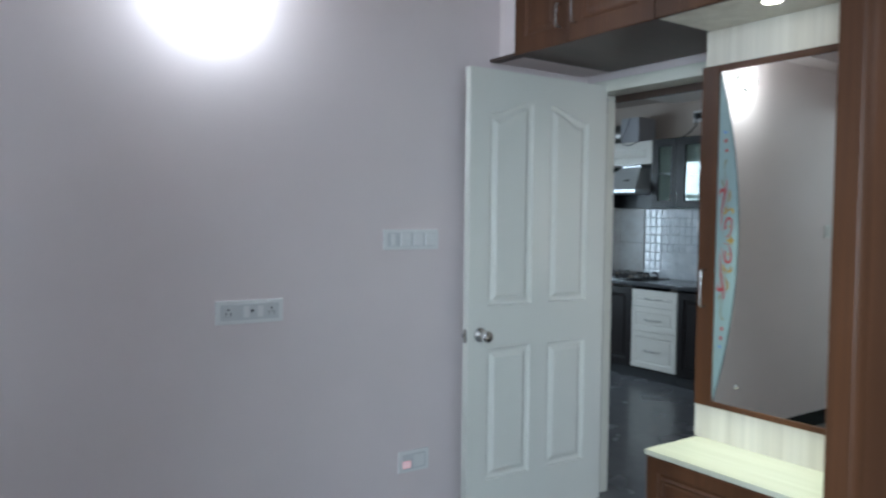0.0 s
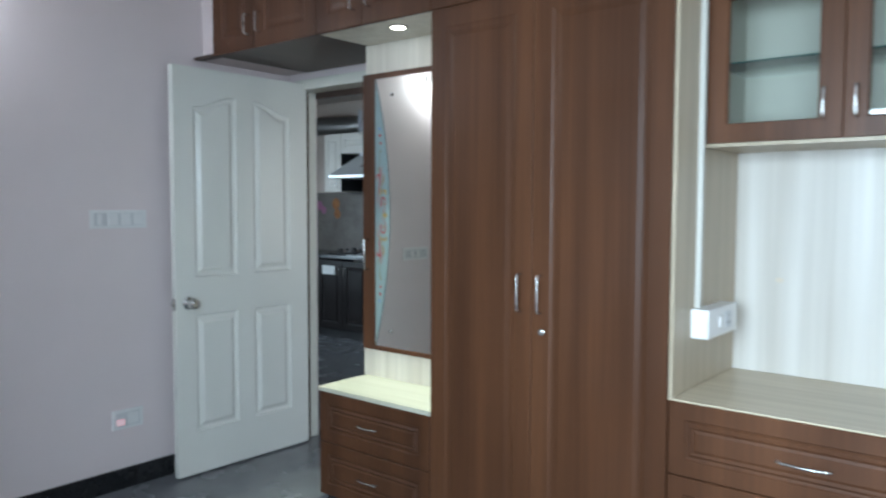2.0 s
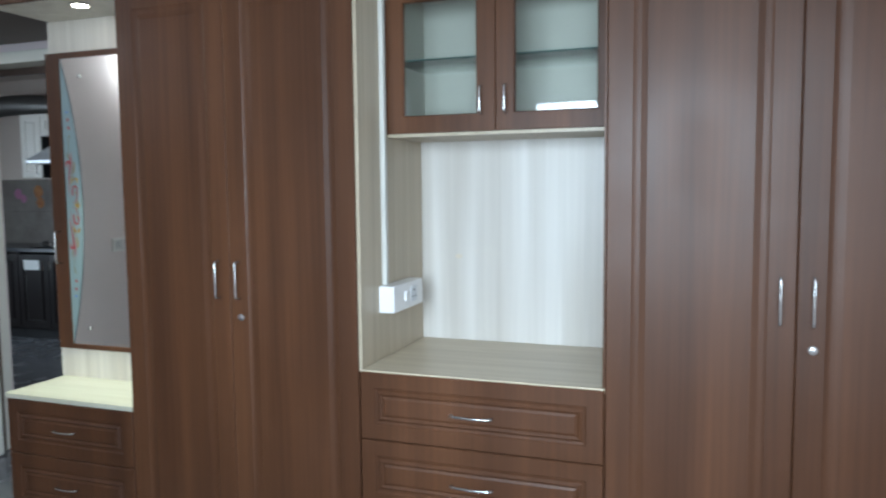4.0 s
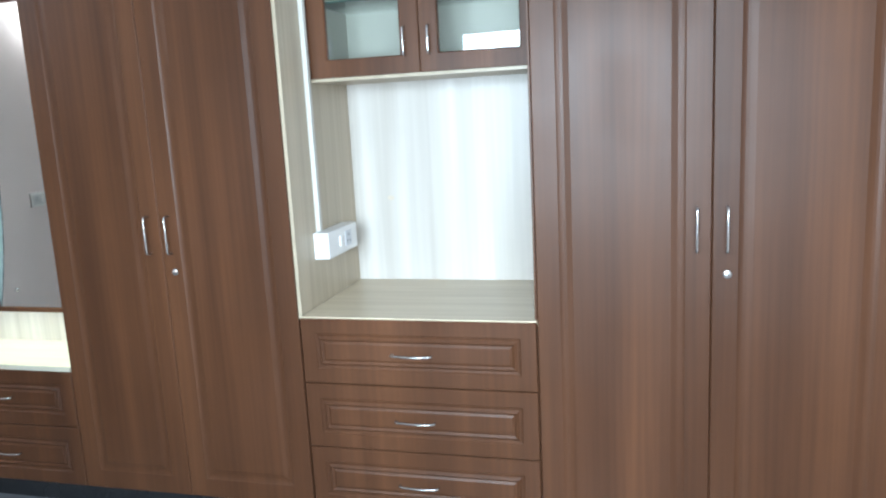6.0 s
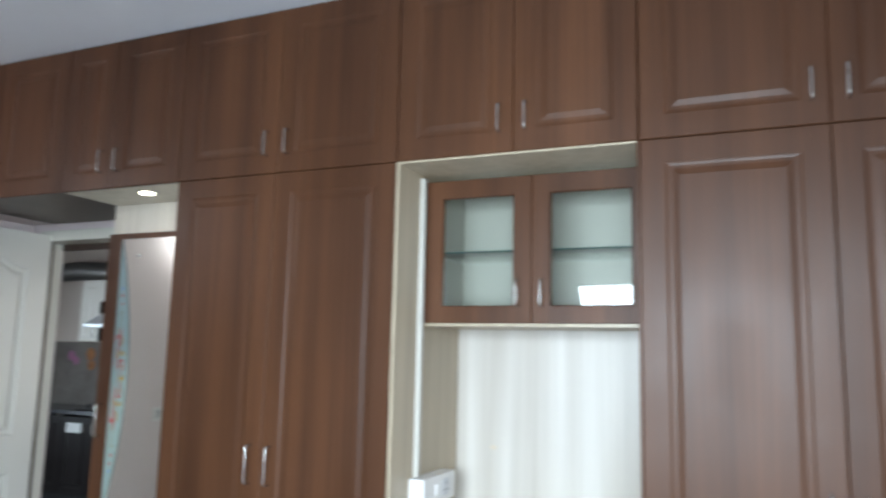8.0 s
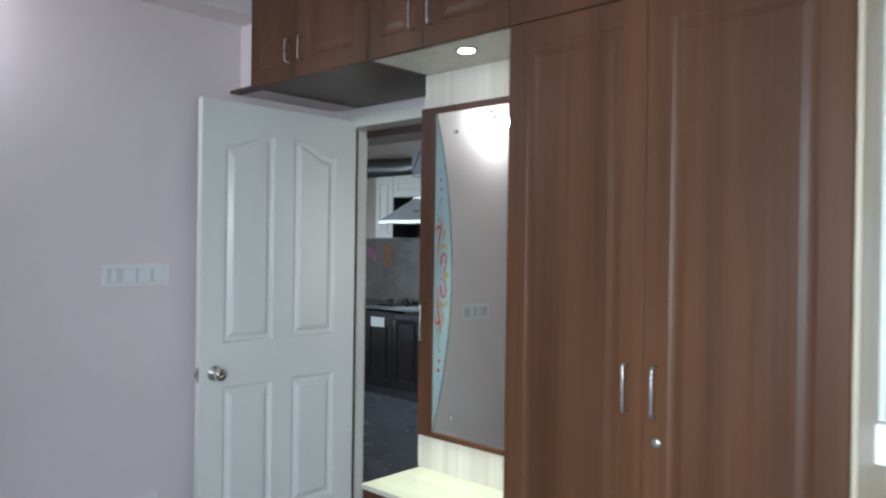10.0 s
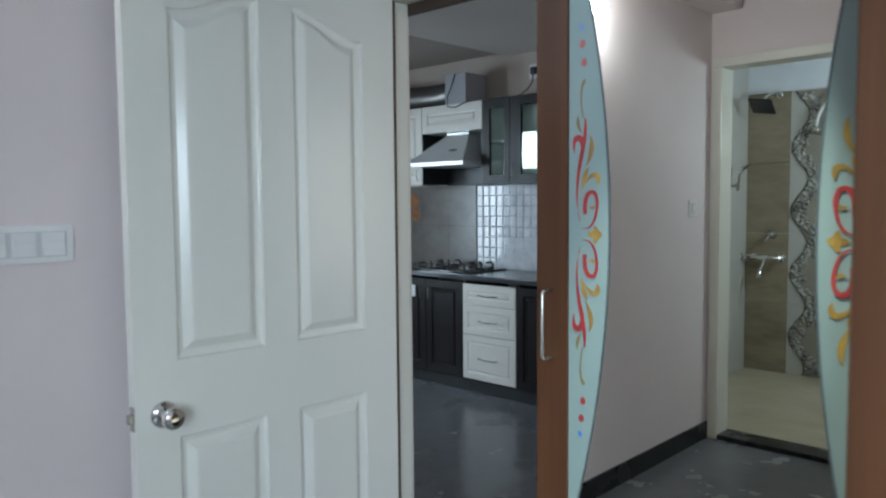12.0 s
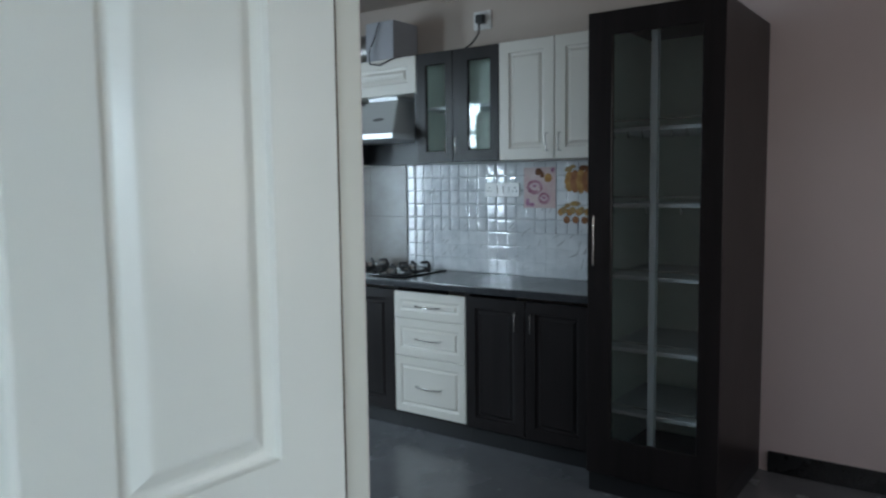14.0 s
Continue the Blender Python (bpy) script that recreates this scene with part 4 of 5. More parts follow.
bm = bmesh.new()
N = 80
zs_ = [0.02 + 2.17 * k / N for k in range(N + 1)]
rows_ = [(bm.verts.new((wave(z), AY + 0.003, z)), bm.verts.new((wave(z, True), AY + 0.003, z))) for z in zs_]
for a, b_ in zip(rows_, rows_[1:]):
    bm.faces.new((a[0], a[1], b_[1], b_[0]))
part("pebble_bed", bm, PEBBLEBED, bt, "grey brown wavy band")
for right in (False, True):
    bm = bmesh.new()
    tube(bm, [(wave(z, right), AY + 0.004, z) for z in zs_], 0.0045, 6)
    part("border_line", bm, DARKLINE, bt, "dark wavy border")
bm = bmesh.new()
for k in range(420):
    z = 0.04 + 2.13 * (k + random.random()) / 420
    c = Vector((wave(z) + 0.010 + 0.100 * random.random() ** 1.3, AY + 0.006, z))
    b = bmesh.new()
    bmesh.ops.create_icosphere(b, subdivisions=1, radius=1)
    s = (random.uniform(0.009, 0.022), 0.011, random.uniform(0.008, 0.018))
    for v in b.verts:
        v.co = Vector((v.co.x * s[0], v.co.y * s[1], v.co.z * s[2])) + c
    for f in b.faces:
        f.smooth = True
    merge(bm, b)
tagged(part("pebbles", bm, PEBBLE, bt, "grey river pebbles set in the band"), kind="stuff")

rs = thing("rain_shower", "square black rain shower head tilted on a chrome arm", "shower")
tilt = Matrix.Translation((-2.84, -4.16, 2.075)) @ pose(0, 0, 0, 32, 8, 0)
b = boxes((-0.085, 0.085, -0.085, 0.085, -0.016, -0.004), (-0.020, 0.020, -0.020, 0.020, -0.004, 0.018), bevel=0.003)
bmesh.ops.transform(b, matrix=tilt, verts=b.verts)
part("head", b, BLACK, rs)
b = bmesh.new()
lathe(b, (-2.82, AY, 2.175), (0, 1, 0), [(0, 0.030), (0.006, 0.030), (0.010, 0.013), (0.011, 0.0)], 16)
tube(b, [(-2.82, AY, 2.175), (-2.825, -4.28, 2.165), (-2.832, -4.20, 2.135), (-2.838, -4.165, 2.090)], 0.011, 10)
part("arm", b, POLISHED, rs)
hs = thing("hand_shower", "chrome hand shower on a wall hook", "shower")
b = bmesh.new()
tube(b, [(AX0, -4.12, 1.48), (AX0 + 0.05, -4.12, 1.48), (AX0 + 0.06, -4.12, 1.50)], 0.012, 10)
part("hook", b, CHROME, hs)
b = bmesh.new()
tube(b, [(AX0 + 0.06, -4.12, 1.44), (AX0 + 0.07, -4.12, 1.56), (AX0 + 0.12, -4.10, 1.63)], 0.011, 10)
lathe(b, (AX0 + 0.115, -4.10, 1.635), (0.6, 0.1, -0.6), [(0, 0.012), (0.006, 0.030), (0.022, 0.034), (0.024, 0.0)], 16)
part("handpiece", b, STEEL, hs)
mx = thing("shower_mixer", "polished chrome wall mixer tap with cross handles and diverter", "tap")
b = bmesh.new()
tube(b, [(-3.02, AY + 0.055, 0.92), (-2.93, AY + 0.058, 0.92), (-2.89, AY + 0.060, 0.92), (-2.85, AY + 0.058, 0.92), (-2.76, AY + 0.055, 0.92)], [0.013, 0.014, 0.024, 0.014, 0.013], 12)
for x in (-3.0, -2.78):
    lathe(b, (x, AY, 0.92), (0, 1, 0), [(0, 0.032), (0.008, 0.032), (0.012, 0.014), (0.055, 0.014), (0.056, 0)], 16)
part("body", b, POLISHED, mx)
for x in (-3.035, -2.745):
    b = bmesh.new()
    lathe(b, (x, AY + 0.055, 0.92), (0, 1, 0), [(0, 0.016), (0.02, 0.016), (0.045, 0.012), (0.05, 0.0)], 12)
    for k in range(4):
        c, s_ = math.cos(k * math.pi / 2 + 0.6), math.sin(k * math.pi / 2 + 0.6)
        tube(b, [(x, AY + 0.095, 0.92), (x + c * 0.020, AY + 0.097, 0.92 + s_ * 0.020), (x + c * 0.036, AY + 0.099, 0.92 + s_ * 0.036)], [0.006, 0.006, 0.008], 8)
    part("cross_handle", b, POLISHED, mx, "chrome cross handle")
b = bmesh.new()
tube(b, [(-2.89, AY + 0.060, 0.91), (-2.89, AY + 0.080, 0.87), (-2.89, AY + 0.125, 0.835), (-2.89, AY + 0.155, 0.80), (-2.89, AY + 0.158, 0.77)], [0.018, 0.015, 0.014, 0.016, 0.018], 12)
part("spout", b, POLISHED, mx)
b = bmesh.new()
lathe(b, (-2.85, AY, 1.10), (0, 1, 0), [(0, 0.036), (0.008, 0.036), (0.012, 0.018), (0.045, 0.022), (0.055, 0.018), (0.056, 0.0)], 16)
tube(b, [(-2.85, AY + 0.045, 1.10), (-2.862, AY + 0.075, 1.075), (-2.875, AY + 0.090, 1.045)], [0.010, 0.008, 0.009], 8)
part("diverter", b, POLISHED, mx)
vh = thing("angle_valve", "pair of chrome angle valves with a white hose", "valve")
for x in (-2.53, -2.31):
    b = bmesh.new()
    lathe(b, (x, AY + 0.004, 1.885), (0, 1, 0), [(0, 0.034), (0.008, 0.034), (0.014, 0.014), (0.05, 0.014), (0.055, 0.026), (0.08, 0.026), (0.084, 0.0)], 14)
    part("valve", b, CHROME, vh)
b = bmesh.new()
tube(b, [(-2.53 + 0.22 - 0.22 * math.cos(math.pi * k / 14 * 0.9), AY + 0.07, 1.90 + 0.27 * math.sin(math.pi * k / 14 * 0.8)) for k in range(15)], 0.011, 10)
part("hose", b, PLASTIC, vh, "white flexible hose")
bl = thing("bath_light", "white square bathroom ceiling lamp, unlit", "lamp")
part("shade", boxes((-2.85, -2.72, AY - 0.011, AY + 0.03, 2.40, 2.47), bevel=0.006), PLASTIC, bl)

# ---- kitchen ----
FY0 = 3.008


def base_unit(x0, x1, doors, label):
    u = thing("base_cabinet", label, "cabinet", "kitchen base cabinets")
    part("body", boxes((x0, x0 + 0.016, FY0 + 0.02, KY - 0.002, 0.09, 0.82), (x1 - 0.016, x1, FY0 + 0.02, KY - 0.002, 0.09, 0.82), (x0 + 0.016, x1 - 0.016, FY0 + 0.02, KY - 0.002, 0.09, 0.106)), WENGE, u)
    part("plinth", boxes((x0, x1, FY0 + 0.045, FY0 + 0.06, 0.001, 0.0885)), BLACK, u)
    n = len(doors)
    for k in range(n):
        a, b_ = x0 + (x1 - x0) * k / n, x0 + (x1 - x0) * (k + 1) / n
        d = front("door", u, a + 0.0015, b_ - 0.0015, 0.102, 0.800, FY0, WENGE, KITRINGS)
        hx = b_ - 0.045 if doors[k] == "r" else a + 0.045
        part("handle", handle_v(hx, FY0, 0.640, 0.745, 0.026, 0.005), CHROME, d, "chrome D handle")
    return u


base_unit(-3.795, -3.085, "rl", "dark wenge kitchen base cabinet with two doors")
base_unit(-5.03, -4.284, "rl", "dark wenge base cabinet below the hob")
base_unit(-6.45, -5.752, "rl", "dark wenge base cabinet at the kitchen end")
base_unit(-5.75, -5.032, "rl", "dark wenge corner base cabinet")
du = thing("drawer_unit", "off-white three-drawer kitchen unit", "drawers")
part("body", boxes((-4.282, -4.266, FY0 + 0.02, KY - 0.002, 0.09, 0.82), (-3.813, -3.797, FY0 + 0.02, KY - 0.002, 0.09, 0.82), (-4.266, -3.813, FY0 + 0.02, KY - 0.002, 0.09, 0.106)), WENGE, du)
part("plinth", boxes((-4.282, -3.797, FY0 + 0.045, FY0 + 0.06, 0.001, 0.0885)), BLACK, du)
for z0, z1 in ((0.645, 0.793), (0.430, 0.642), (0.108, 0.427)):
    d = front("drawer", du, -4.280, -3.798, z0, z1, FY0, CREAM, [(0.040, 0.0), (0.046, 0.004), (0.054, 0.006), (0.064, -0.001), (0.070, 0.0)])
    part("handle", handle_h(-4.125, -3.955, FY0, (z0 + z1) / 2, 0.026, 0.004, 0.004), CHROME, d, "slim chrome bow handle")
pp = tagged(part("paper_sticker", boxes((-4.96, -4.77, FY0 - 0.0012, FY0 - 0.0004, 0.655, 0.745)), PAPER), "white paper stuck on the dark cabinet door", "sticker")

wt = tagged(part("worktop", boxes((KX + 0.002, -3.03, 2.972, KY - 0.001, 0.8215, 0.860), bevel=0.006), GRANITE), "polished dark grey granite kitchen worktop", "worktop")

# hob
hob = thing("gas_hob", "black glass gas hob with four burners", "hob")
part("glass_top", boxes((-4.90, -4.235, 3.045, 3.455, 0.8605, 0.869), bevel=0.002), BLACKGLASS, hob)
for x, y, r in ((-4.385, 3.135, 0.040), (-4.400, 3.345, 0.034), (-4.720, 3.135, 0.034), (-4.735, 3.345, 0.042)):
    b = bmesh.new()
    lathe(b, (x, y, 0.869), (0, 0, 1), [(0, r + 0.030), (0.005, r + 0.030), (0.008, r + 0.024), (0.007, r + 0.014), (0.012, r + 0.004), (0.026, r + 0.002), (0.031, r - 0.004), (0.034, r - 0.014), (0.034, 0)], 24)
    part("burner", b, POLISHED, hob, "chrome ringed burner")
    b = bmesh.new()
    for k in range(4):
        c, s_ = math.cos(k * math.pi / 2 + 0.785), math.sin(k * math.pi / 2 + 0.785)
        tube(b, [(x + c * 0.095, y + s_ * 0.095, 0.870), (x + c * 0.092, y + s_ * 0.092, 0.898), (x + c * 0.085, y + s_ * 0.085, 0.912), (x + c * 0.042, y + s_ * 0.042, 0.910)], 0.0085, 6)
    tube(b, [(x + 0.094 * math.cos(k * math.pi / 12), y + 0.094 * math.sin(k * math.pi / 12), 0.874) for k in range(25)], 0.005, 6)
    part("pan_support", b, IRON, hob, "cast iron pan support")
for k in range(4):
    b = bmesh.new()
    lathe(b, (-4.555, 3.10 + k * 0.07, 0.869), (0, 0, 1), [(0, 0.017), (0.016, 0.015), (0.018, 0.0)], 14)
    part("control_knob", b, BLACK, hob)


# wall cabinets
def wall_unit(x0, x1, z0, z1, edges, material, label, hands_at=None, glazed=None):
    u = thing("wall_cabinet", label, "cabinet", "kitchen wall cabinets")
    UY = 3.183
    inner = DARKINSIDE if glazed else material
    part("body", boxes((x0, x0 + 0.016, UY + 0.02, KY - 0.03, z0, z1), (x1 - 0.016, x1, UY + 0.02, KY - 0.03, z0, z1), (x0 + 0.016, x1 - 0.016, UY + 0.02, KY - 0.03, z0, z0 + 0.016), (x0 + 0.016, x1 - 0.016, UY + 0.02, KY - 0.03, z1 - 0.016, z1), (x0 + 0.016, x1 - 0.016, KY - 0.045, KY - 0.03, z0 + 0.016, z1 - 0.016)), inner, u)
    for k, (a, b_) in enumerate(zip(edges, edges[1:])):
        if glazed:
            pa, pb = glazed[k]
            zb, zt = 1.570, 2.042
            d = part("door", holed(a + 0.001, b_ - 0.001, z0, z1, pa, pb, zb, zt, UY, 0.019), material, u)
            p = part("pane", boxes((pa, pb, UY + 0.008, UY + 0.012, zb, zt)), GLASSDARK, d)
            p.visible_shadow = False
        else:
            d = front("door", u, a + 0.0015, b_ - 0.0015, z0, z1, UY, material, KITRINGS)
        if hands_at and hands_at[k] is not None:
            part("handle", handle_v(hands_at[k], UY, 1.542, 1.640, 0.028, 0.005), CHROME, d, "chrome D handle")
    return u


kg = wall_unit(-4.236, -3.692, 1.505, 2.110, (-4.236, -3.985, -3.692), WENGE, "dark wenge wall cabinet with two glazed doors", (-4.016, -3.951), ((-4.168, -4.040), (-3.884, -3.748)))
part("shelf", boxes((-4.219, -3.709, 3.24, 3.47, 1.80, 1.816)), PLASTIC_GREY, kg)
wall_unit(-3.690, -3.045, 1.505, 2.112, (-3.690, -3.366, -3.045), CREAM, "off-white moulded wall cabinet with two doors", (-3.402, -3.331))
wall_unit(-4.856, -4.2375, 1.902, 2.108, (-4.856, -4.2375), CREAM, "low off-white cabinet above the cooker hood")
wall_unit(-5.112, -4.8575, 1.510, 2.108, (-5.112, -4.8575), CREAM, "narrow off-white wall cabinet beside the hood", (-4.893,))
tagged(part("hood_backing", boxes((-4.855, -4.238, 3.46, KY - 0.002, 1.505, 1.900), (-4.8565, -4.8535, 3.19, 3.4595, 1.512, 1.900), (-4.2550, -4.2375, 3.19, 3.4595, 1.507, 1.900)), BLACK), "black panel behind the cooker hood", "panel")

# cooker hood
hd = thing("cooker_hood", "stainless pyramid cooker hood with front lip", "hood")
b = bmesh.new()
lo_ = [(-4.850, 3.0), (-4.262, 3.0), (-4.262, 3.455), (-4.850, 3.455)]
hi_ = [(-4.660, 3.25), (-4.425, 3.25), (-4.425, 3.455), (-4.660, 3.455)]
vl = [b.verts.new((x, y, 1.672)) for x, y in lo_]
vh_ = [b.verts.new((x, y, 1.880)) for x, y in hi_]
for k in range(4):
    b.faces.new((vl[k], vl[(k + 1) % 4], vh_[(k + 1) % 4], vh_[k]))
b.faces.new(vl[::-1])
b.faces.new(vh_)
bmesh.ops.bevel(b, geom=[e for e in b.edges], offset=0.004, segments=2, affect="EDGES")
part("canopy", b, HOODSTEEL, hd)
part("lip", boxes((-4.852, -4.260, 2.996, 3.457, 1.640, 1.6715), bevel=0.003), HOODSTEEL, hd)
part("duct_cover", boxes((-4.655, -4.430, 3.255, 3.455, 1.881, 1.901)), HOODSTEEL, hd)
b = bmesh.new()
b.faces.new([b.verts.new((-4.45 + 0.042 * math.cos(k * math.pi / 10), 3.0985 + 0.012 * math.sin(k * math.pi / 10), 1.7565 + 0.010 * math.sin(k * math.pi / 10))) for k in range(20)])
part("badge", b, mat("grey_enamel_badge", (0.16, 0.16, 0.17), 0.4), hd, "small dark oval badge")

# tall glazed unit
tu = thing("tall_cabinet", "tall dark wenge larder cabinet with one glazed door", "cabinet")
TX0, TX1, TY = -3.012, -2.440, 2.812
for x0, x1 in ((TX0, TX0 + 0.018), (TX1 - 0.018, TX1)):
    part("side_panel", boxes((x0, x1, TY + 0.021, KY - 0.002, 0.09, 2.098), bevel=0.001), WENGE, tu)
for z in (0.09, 2.08):
    part("end_panel", boxes((TX0 + 0.018, TX1 - 0.018, TY + 0.021, KY - 0.002, z, z + 0.018)), WENGE, tu)
part("back_panel", boxes((TX0 + 0.018, TX1 - 0.018, KY - 0.02, KY - 0.002, 0.108, 2.08)), WENGE, tu)
part("plinth", boxes((TX0, TX1, TY + 0.03, KY - 0.002, 0.001, 0.0885)), BLACK, tu)
td = part("door", holed(TX0, TX1, 0.095, 2.100, -2.902, -2.530, 0.262, 2.002, TY, 0.02), WENGE, tu)
p = part("pane", boxes((-2.902, -2.530, TY + 0.008, TY + 0.012, 0.262, 2.002)), GLASS, td)
p.visible_shadow = False
part("handle", handle_v(-2.972, TY, 1.02, 1.248, 0.03, 0.006), CHROME, td, "long chrome handle")
part("lining", boxes((TX0 + 0.0185, TX1 - 0.0185, KY - 0.03, KY - 0.0205, 0.109, 2.079), (TX0 + 0.0185, TX0 + 0.0225, TY + 0.022, KY - 0.031, 0.109, 2.079), (TX1 - 0.0225, TX1 - 0.0185, TY + 0.022, KY - 0.031, 0.109, 2.079)), DARKINSIDE, tu, "grey green cabinet lining")
part("divider", boxes((-2.772, -2.744, TY + 0.10, TY + 0.13, 0.109, 2.079)), PLASTIC_GREY, tu, "pale metal upright")
for z in (1.605, 1.275, 0.955, 0.630, 0.340):
    part("shelf", boxes((TX0 + 0.023, TX1 - 0.023, TY + 0.131, 3.48, z, z + 0.016)), PLASTIC_GREY, tu, "pale grey shelf")
    b = bmesh.new()
    tube(b, [(TX0 + 0.022, TY + 0.12, z + 0.045), (TX1 - 0.022, TY + 0.12, z + 0.045)], 0.003, 6)
    part("rail", b, CHROME, tu)
for z, spots in ((1.605, 8), (1.275, 4)):
    for k in range(spots):
        x = TX0 + 0.06 + k * (TX1 - TX0 - 0.12) / (spots - 1)
        b = bmesh.new()
        tube(b, [(x, TY + 0.137, z + 0.001), (x, TY + 0.137, z - 0.022), (x, TY + 0.147, z - 0.030), (x, TY + 0.157, z - 0.020)], 0.0032, 6)
        part("hook", b, POLISHED, tu, "small chrome hook")

# things above the wall cabinets
st = thing("control_box", "blue grey metal control box on the wall cabinet", "box")
part("case", boxes((-4.63, -4.42, 3.21, 3.44, 2.1095, 2.335), bevel=0.004), CASE, st)
b = bmesh.new()
tube(b, [(-4.52, 3.205, 2.33), (-4.54, 3.19, 2.25), (-4.58, 3.18, 2.16), (-4.57, 3.17, 2.09), (-4.49, 3.165, 2.075), (-4.42, 3.175, 2.10), (-4.36, 3.20, 2.115)], 0.004, 6)
part("cable", b, BLACK, st, "black looped cable")
du2 = thing("exhaust_duct", "crinkled dark silver exhaust duct on the cabinets", "duct")
b = bmesh.new()
n = 90
tube(b, [(-5.6 + 0.96 * k / n, 3.36, 2.215 + 0.012 * math.sin(k * 0.07)) for k in range(n + 1)], [0.088 + 0.010 * (k % 2) for k in range(n + 1)], 16)
part("tube", b, ALUFOIL, du2)
ps = thing("plug_socket", "high white wall socket with a black plug", "socket")
part("plate", boxes((-4.06, -3.94, KY - 0.012, KY, 2.27, 2.375), bevel=0.003), PLASTIC, ps)
part("plug", boxes((-4.025, -3.975, KY - 0.05, KY - 0.012, 2.30, 2.35), bevel=0.006), BLACK, ps)
b = bmesh.new()
tube(b, [(-4.0, KY - 0.045, 2.30), (-4.0, KY - 0.05, 2.24), (-4.04, KY - 0.06, 2.19), (-4.10, KY - 0.08, 2.15), (-4.16, KY - 0.10, 2.118)], 0.005, 6)
part("cable", b, BLACK, ps)
ks = thing("kitchen_socket", "white socket plate on the tiled splashback", "socket")
part("plate", boxes((-3.965, -3.736, 3.472, 3.481, 1.307, 1.389), bevel=0.003), PLASTIC, ks)
for x in (-3.935, -3.765):
    for dx, dz in ((0, 0.012), (-0.01, -0.008), (0.01, -0.008)):
        b = bmesh.new()
        lathe(b, (x + dx, 3.4722, 1.348 + dz), (0, -1, 0), [(0, 0.004), (0.0006, 0.004), (0.0007, 0)], 8)
        part("socket_hole", b, BLACK, ks)
for k in range(3):
    part("rocker", boxes((-3.905 + k * 0.038, -3.879 + k * 0.038, 3.467, 3.4722, 1.328, 1.368), bevel=0.002), PLASTIC, ks)

# ---- splashback ----
spl = tagged(new("splashback"), "white relief tiled splashback with fruit prints", "splashback", kind="structure")
part("backing", boxes((-4.558, -3.03, 3.492, KY - 0.002, 0.8605, 1.5045)), GROUT, spl)
part("backing", boxes((-3.700, -3.03, 3.470, 3.4915, 0.8605, 1.5045)), GROUT, spl)
for i in range(7):
    for j in range(2):
        x1 = -4.56 - i * 0.30
        part("tile", boxes((max(KX + 0.001, x1 - 0.299), x1, 3.484, KY - 0.002, 0.8605 + j * 0.322, 0.8605 + (j + 1) * 0.322 - 0.001), bevel=0.001), TILE_PLAIN, spl, "plain grey marbled tile" if i + j == 0 else "")
tw, th = 0.0660, 0.0804
bm = bmesh.new()
lv = []
for inset, d in ((0.0008, 0.0), (0.0026, 0.0046), (0.0060, 0.0064), (0.0120, 0.0071), (0.0180, 0.0074)):
    lv.append([bm.verts.new((x, -d, z)) for x, z in ((inset, inset), (tw - inset, inset), (tw - inset, th - inset), (inset, th - inset))])
for a, b_ in zip(lv, lv[1:]):
    for k in range(4):
        bm.faces.new((a[k], a[(k + 1) % 4], b_[(k + 1) % 4], b_[k]))
bm.faces.new(lv[-1])
first = part("tile", bm, TILE, spl, "white pillowed tile")
first.location = (-4.556, 3.492, 0.861)
for i in range(23):
    for j in range(8):
        if i + j == 0:
            continue
        o = new("tile", first.data)
        o.parent = spl
        x = -4.556 + i * tw
        o.location = (x, 3.492 if x < -3.70 else 3.470, 0.861 + j * th)
        if j < 3 and i > 2:
            o.scale = (1, 0.25, 1)
bm = bmesh.new()
for k in range(120):
    x, z = random.uniform(-4.5, -3.1), random.uniform(0.90, 1.47)
    a = random.uniform(0.5, 1.3)
    ln = random.uniform(0.022, 0.065)
    y = (3.4841 if x < -3.76 else 3.4621) - random.uniform(0, 0.0004)
    if z > 1.25 and x > -3.75 or (-3.99 < x < -3.70 and z > 1.28):
        continue
    if z < 0.861 + 3 * th and x > -4.35:
        y += 0.0056
    ribbon(bm, [(x + ln * math.cos(a) * t, z + ln * math.sin(a) * t + 0.004 * math.sin(3 * t + k)) for t in (-0.5, -0.25, 0, 0.25, 0.5)], swell(random.uniform(0.0012, 0.003)), y)
tagged(part("marble_veins", bm, VEIN, spl, "short grey marble streaks"), kind="stuff")


def blob(bm, x, z, rx, rz, y, n=14):
    bm.faces.new([bm.verts.new((x + rx * math.cos(2 * math.pi * k / n) * (1 + 0.08 * math.sin(3 * k)), y, z + rz * math.sin(2 * math.pi * k / n))) for k in range(n)])


pr = tagged(new("fruit_print"), "printed fruit and berry pictures on the tiles", "tile print")
PY = 3.4605


def printed(name, shapes, material, level, label=""):
    for k, (x, z, rx, rz) in enumerate(shapes):
        bm = bmesh.new()
        blob(bm, x, z, rx, rz, PY - level * 0.0004 - k * 0.00003, 18)
        part(name, bm, material, pr, label)


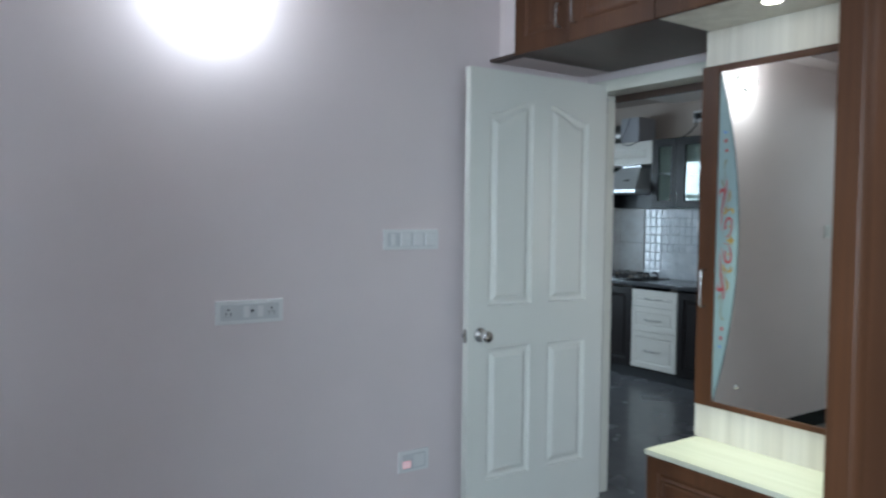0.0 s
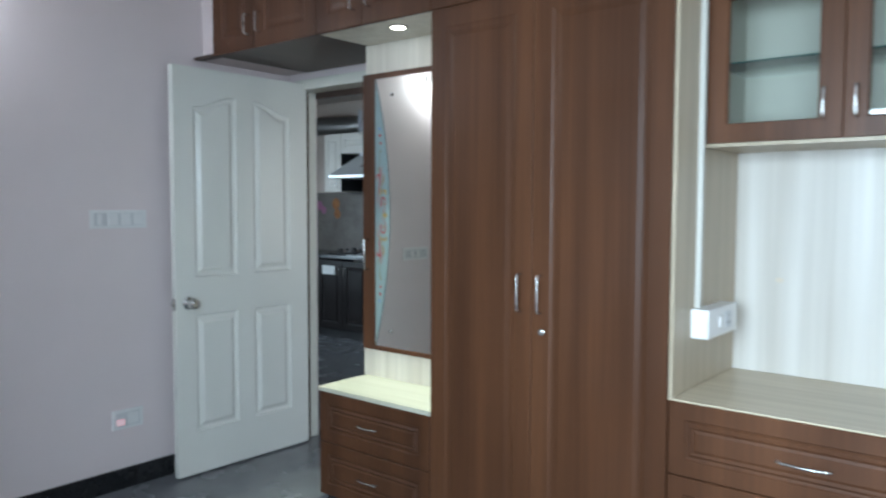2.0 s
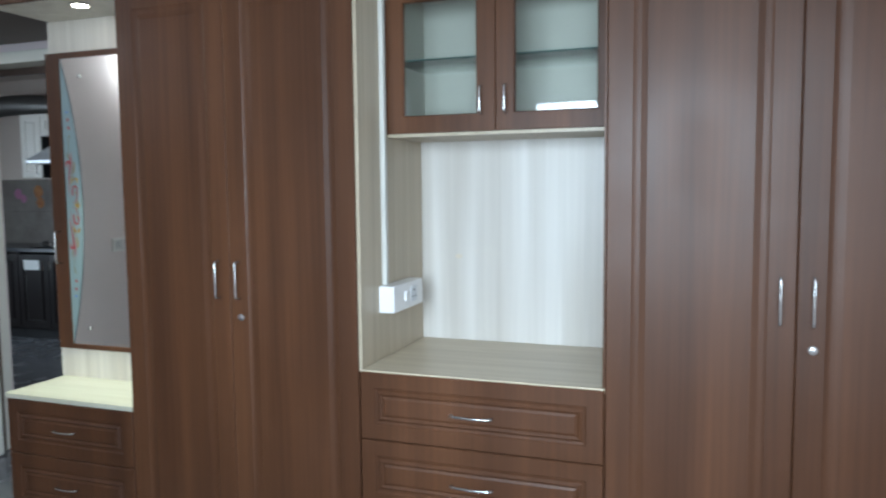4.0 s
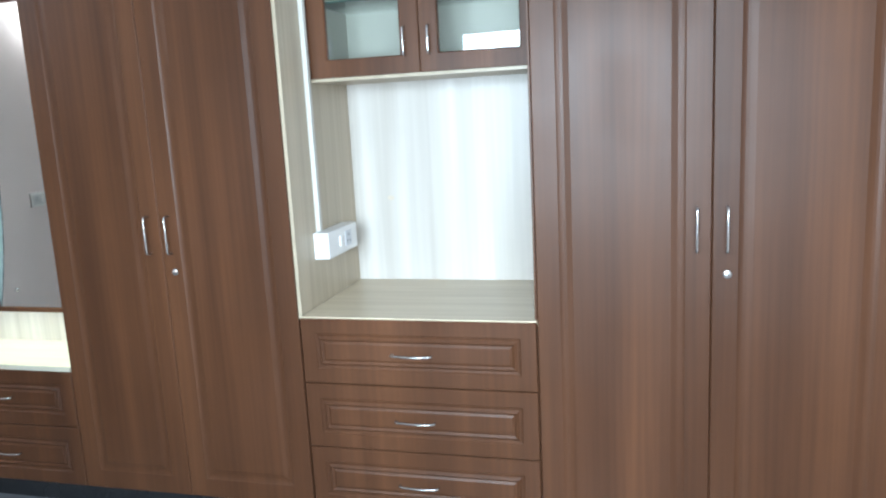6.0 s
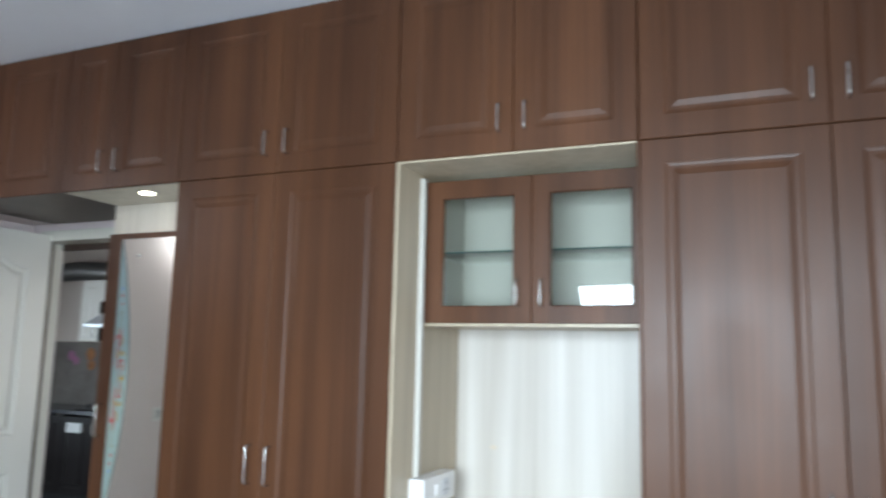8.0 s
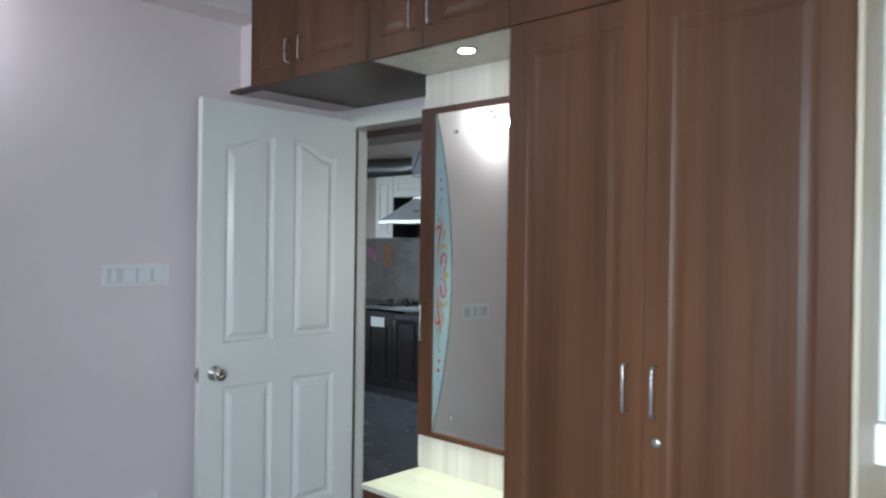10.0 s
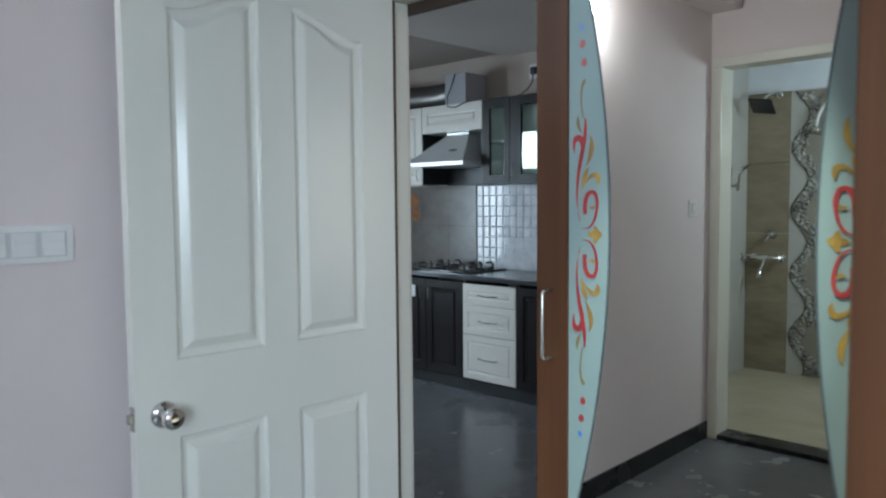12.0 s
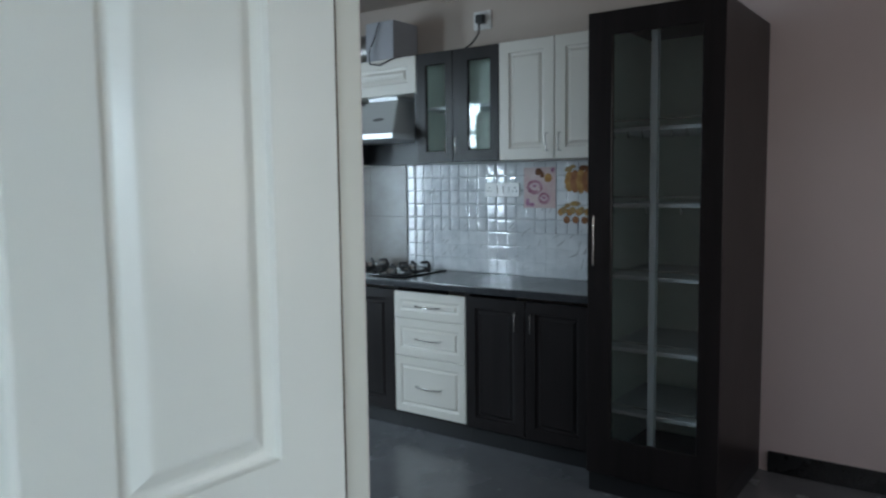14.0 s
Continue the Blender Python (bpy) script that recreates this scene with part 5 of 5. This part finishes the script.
ROSE = mat("pale_rose_tile_print", (0.60, 0.50, 0.49), 0.12, dark=(0.52, 0.36, 0.36), grain=0.16, grain_scale=(14, 14, 14))
MAUVE = mat("mauve_berry_print", (0.42, 0.24, 0.29), 0.12, dark=(0.28, 0.11, 0.16), grain=0.12, grain_scale=(30, 30, 30))
SHADE = mat("dark_brown_tile_print", (0.16, 0.07, 0.035), 0.12, dark=(0.10, 0.04, 0.02), grain=0.1, grain_scale=(40, 40, 40))
AMBER = mat("amber_tile_print", (0.44, 0.25, 0.09), 0.12, dark=(0.30, 0.15, 0.05), grain=0.12, grain_scale=(30, 30, 30))
part("pale_ground", boxes((-3.700, -3.502, PY, PY + 0.0015, 1.247, 1.470)), ROSE, pr, "pale rose print ground")
printed("berry", [(-3.632, 1.362, 0.050, 0.041)], MAUVE, 1, "mauve sliced berry")
printed("berry", [(-3.574, 1.300, 0.036, 0.033)], MAUVE, 2, "mauve sliced berry")
printed("berry_core", [(-3.630, 1.365, 0.030, 0.020), (-3.606, 1.350, 0.010, 0.012)], ROSE, 3, "pale berry flesh")
printed("berry_core", [(-3.574, 1.302, 0.020, 0.017)], ROSE, 4, "pale berry flesh")
printed("berry_core", [(-3.574, 1.303, 0.011, 0.009)], PLUM, 5, "dark red berry heart")
printed("berry_core", [(-3.632, 1.368, 0.012, 0.008)], PLUM, 5, "dark red berry heart")
printed("nut", [(-3.607, 1.446, 0.022, 0.020), (-3.585, 1.430, 0.014, 0.018)], SHADE, 1, "dark brown nut")
printed("nut", [(-3.548, 1.412, 0.024, 0.025)], AMBER, 1, "amber nut")
printed("leaf_print", [(-3.676, 1.278, 0.012, 0.022), (-3.650, 1.266, 0.018, 0.010), (-3.520, 1.455, 0.010, 0.014)], PLUM, 1, "small plum leaves")
for k in range(5):
    printed("pumpkin_rib", [(-3.352 + 0.034 * (k - 2), 1.392, 0.028, 0.068 - 0.006 * abs(k - 2))], ORANGE if k % 2 else AMBER, 1 + k, "orange brown pumpkin rib")
printed("pumpkin_stalk", [(-3.335, 1.462, 0.030, 0.014), (-3.300, 1.452, 0.022, 0.018)], SHADE, 7, "dark brown stalk")
printed("leaf_print", [(-3.425, 1.455, 0.022, 0.016), (-3.400, 1.470, 0.018, 0.010)], GOLD, 2, "golden leaf")
for k in range(14):
    printed("grape", [(-3.470 + 0.0175 * k, 1.226 + 0.024 * math.sin(k * 2.1) - 0.010 * (k % 3), 0.019, 0.020)], (AMBER, GOLD, ORANGE)[k % 3], 1 + k % 5, "")
printed("leaf_print", [(-3.385, 1.272, 0.030, 0.014), (-3.430, 1.262, 0.018, 0.012)], GOLD, 6, "golden leaf")
pr2 = tagged(new("fruit_print"), "printed fruit pictures on plain grey tiles", "tile print")
for name, fill, level, fruits in (("brown_fruit", ORANGE, 3.4825, ((-5.26, 1.38, 0.06), (-5.24, 1.27, 0.05))), ("berry", PLUM, 3.4822, ((-5.53, 1.36, 0.05), (-5.46, 1.31, 0.04)))):
    for x, z, r in fruits:
        b = bmesh.new()
        blob(b, x, z, r, r * 1.1, level)
        part(name, b, fill, pr2)
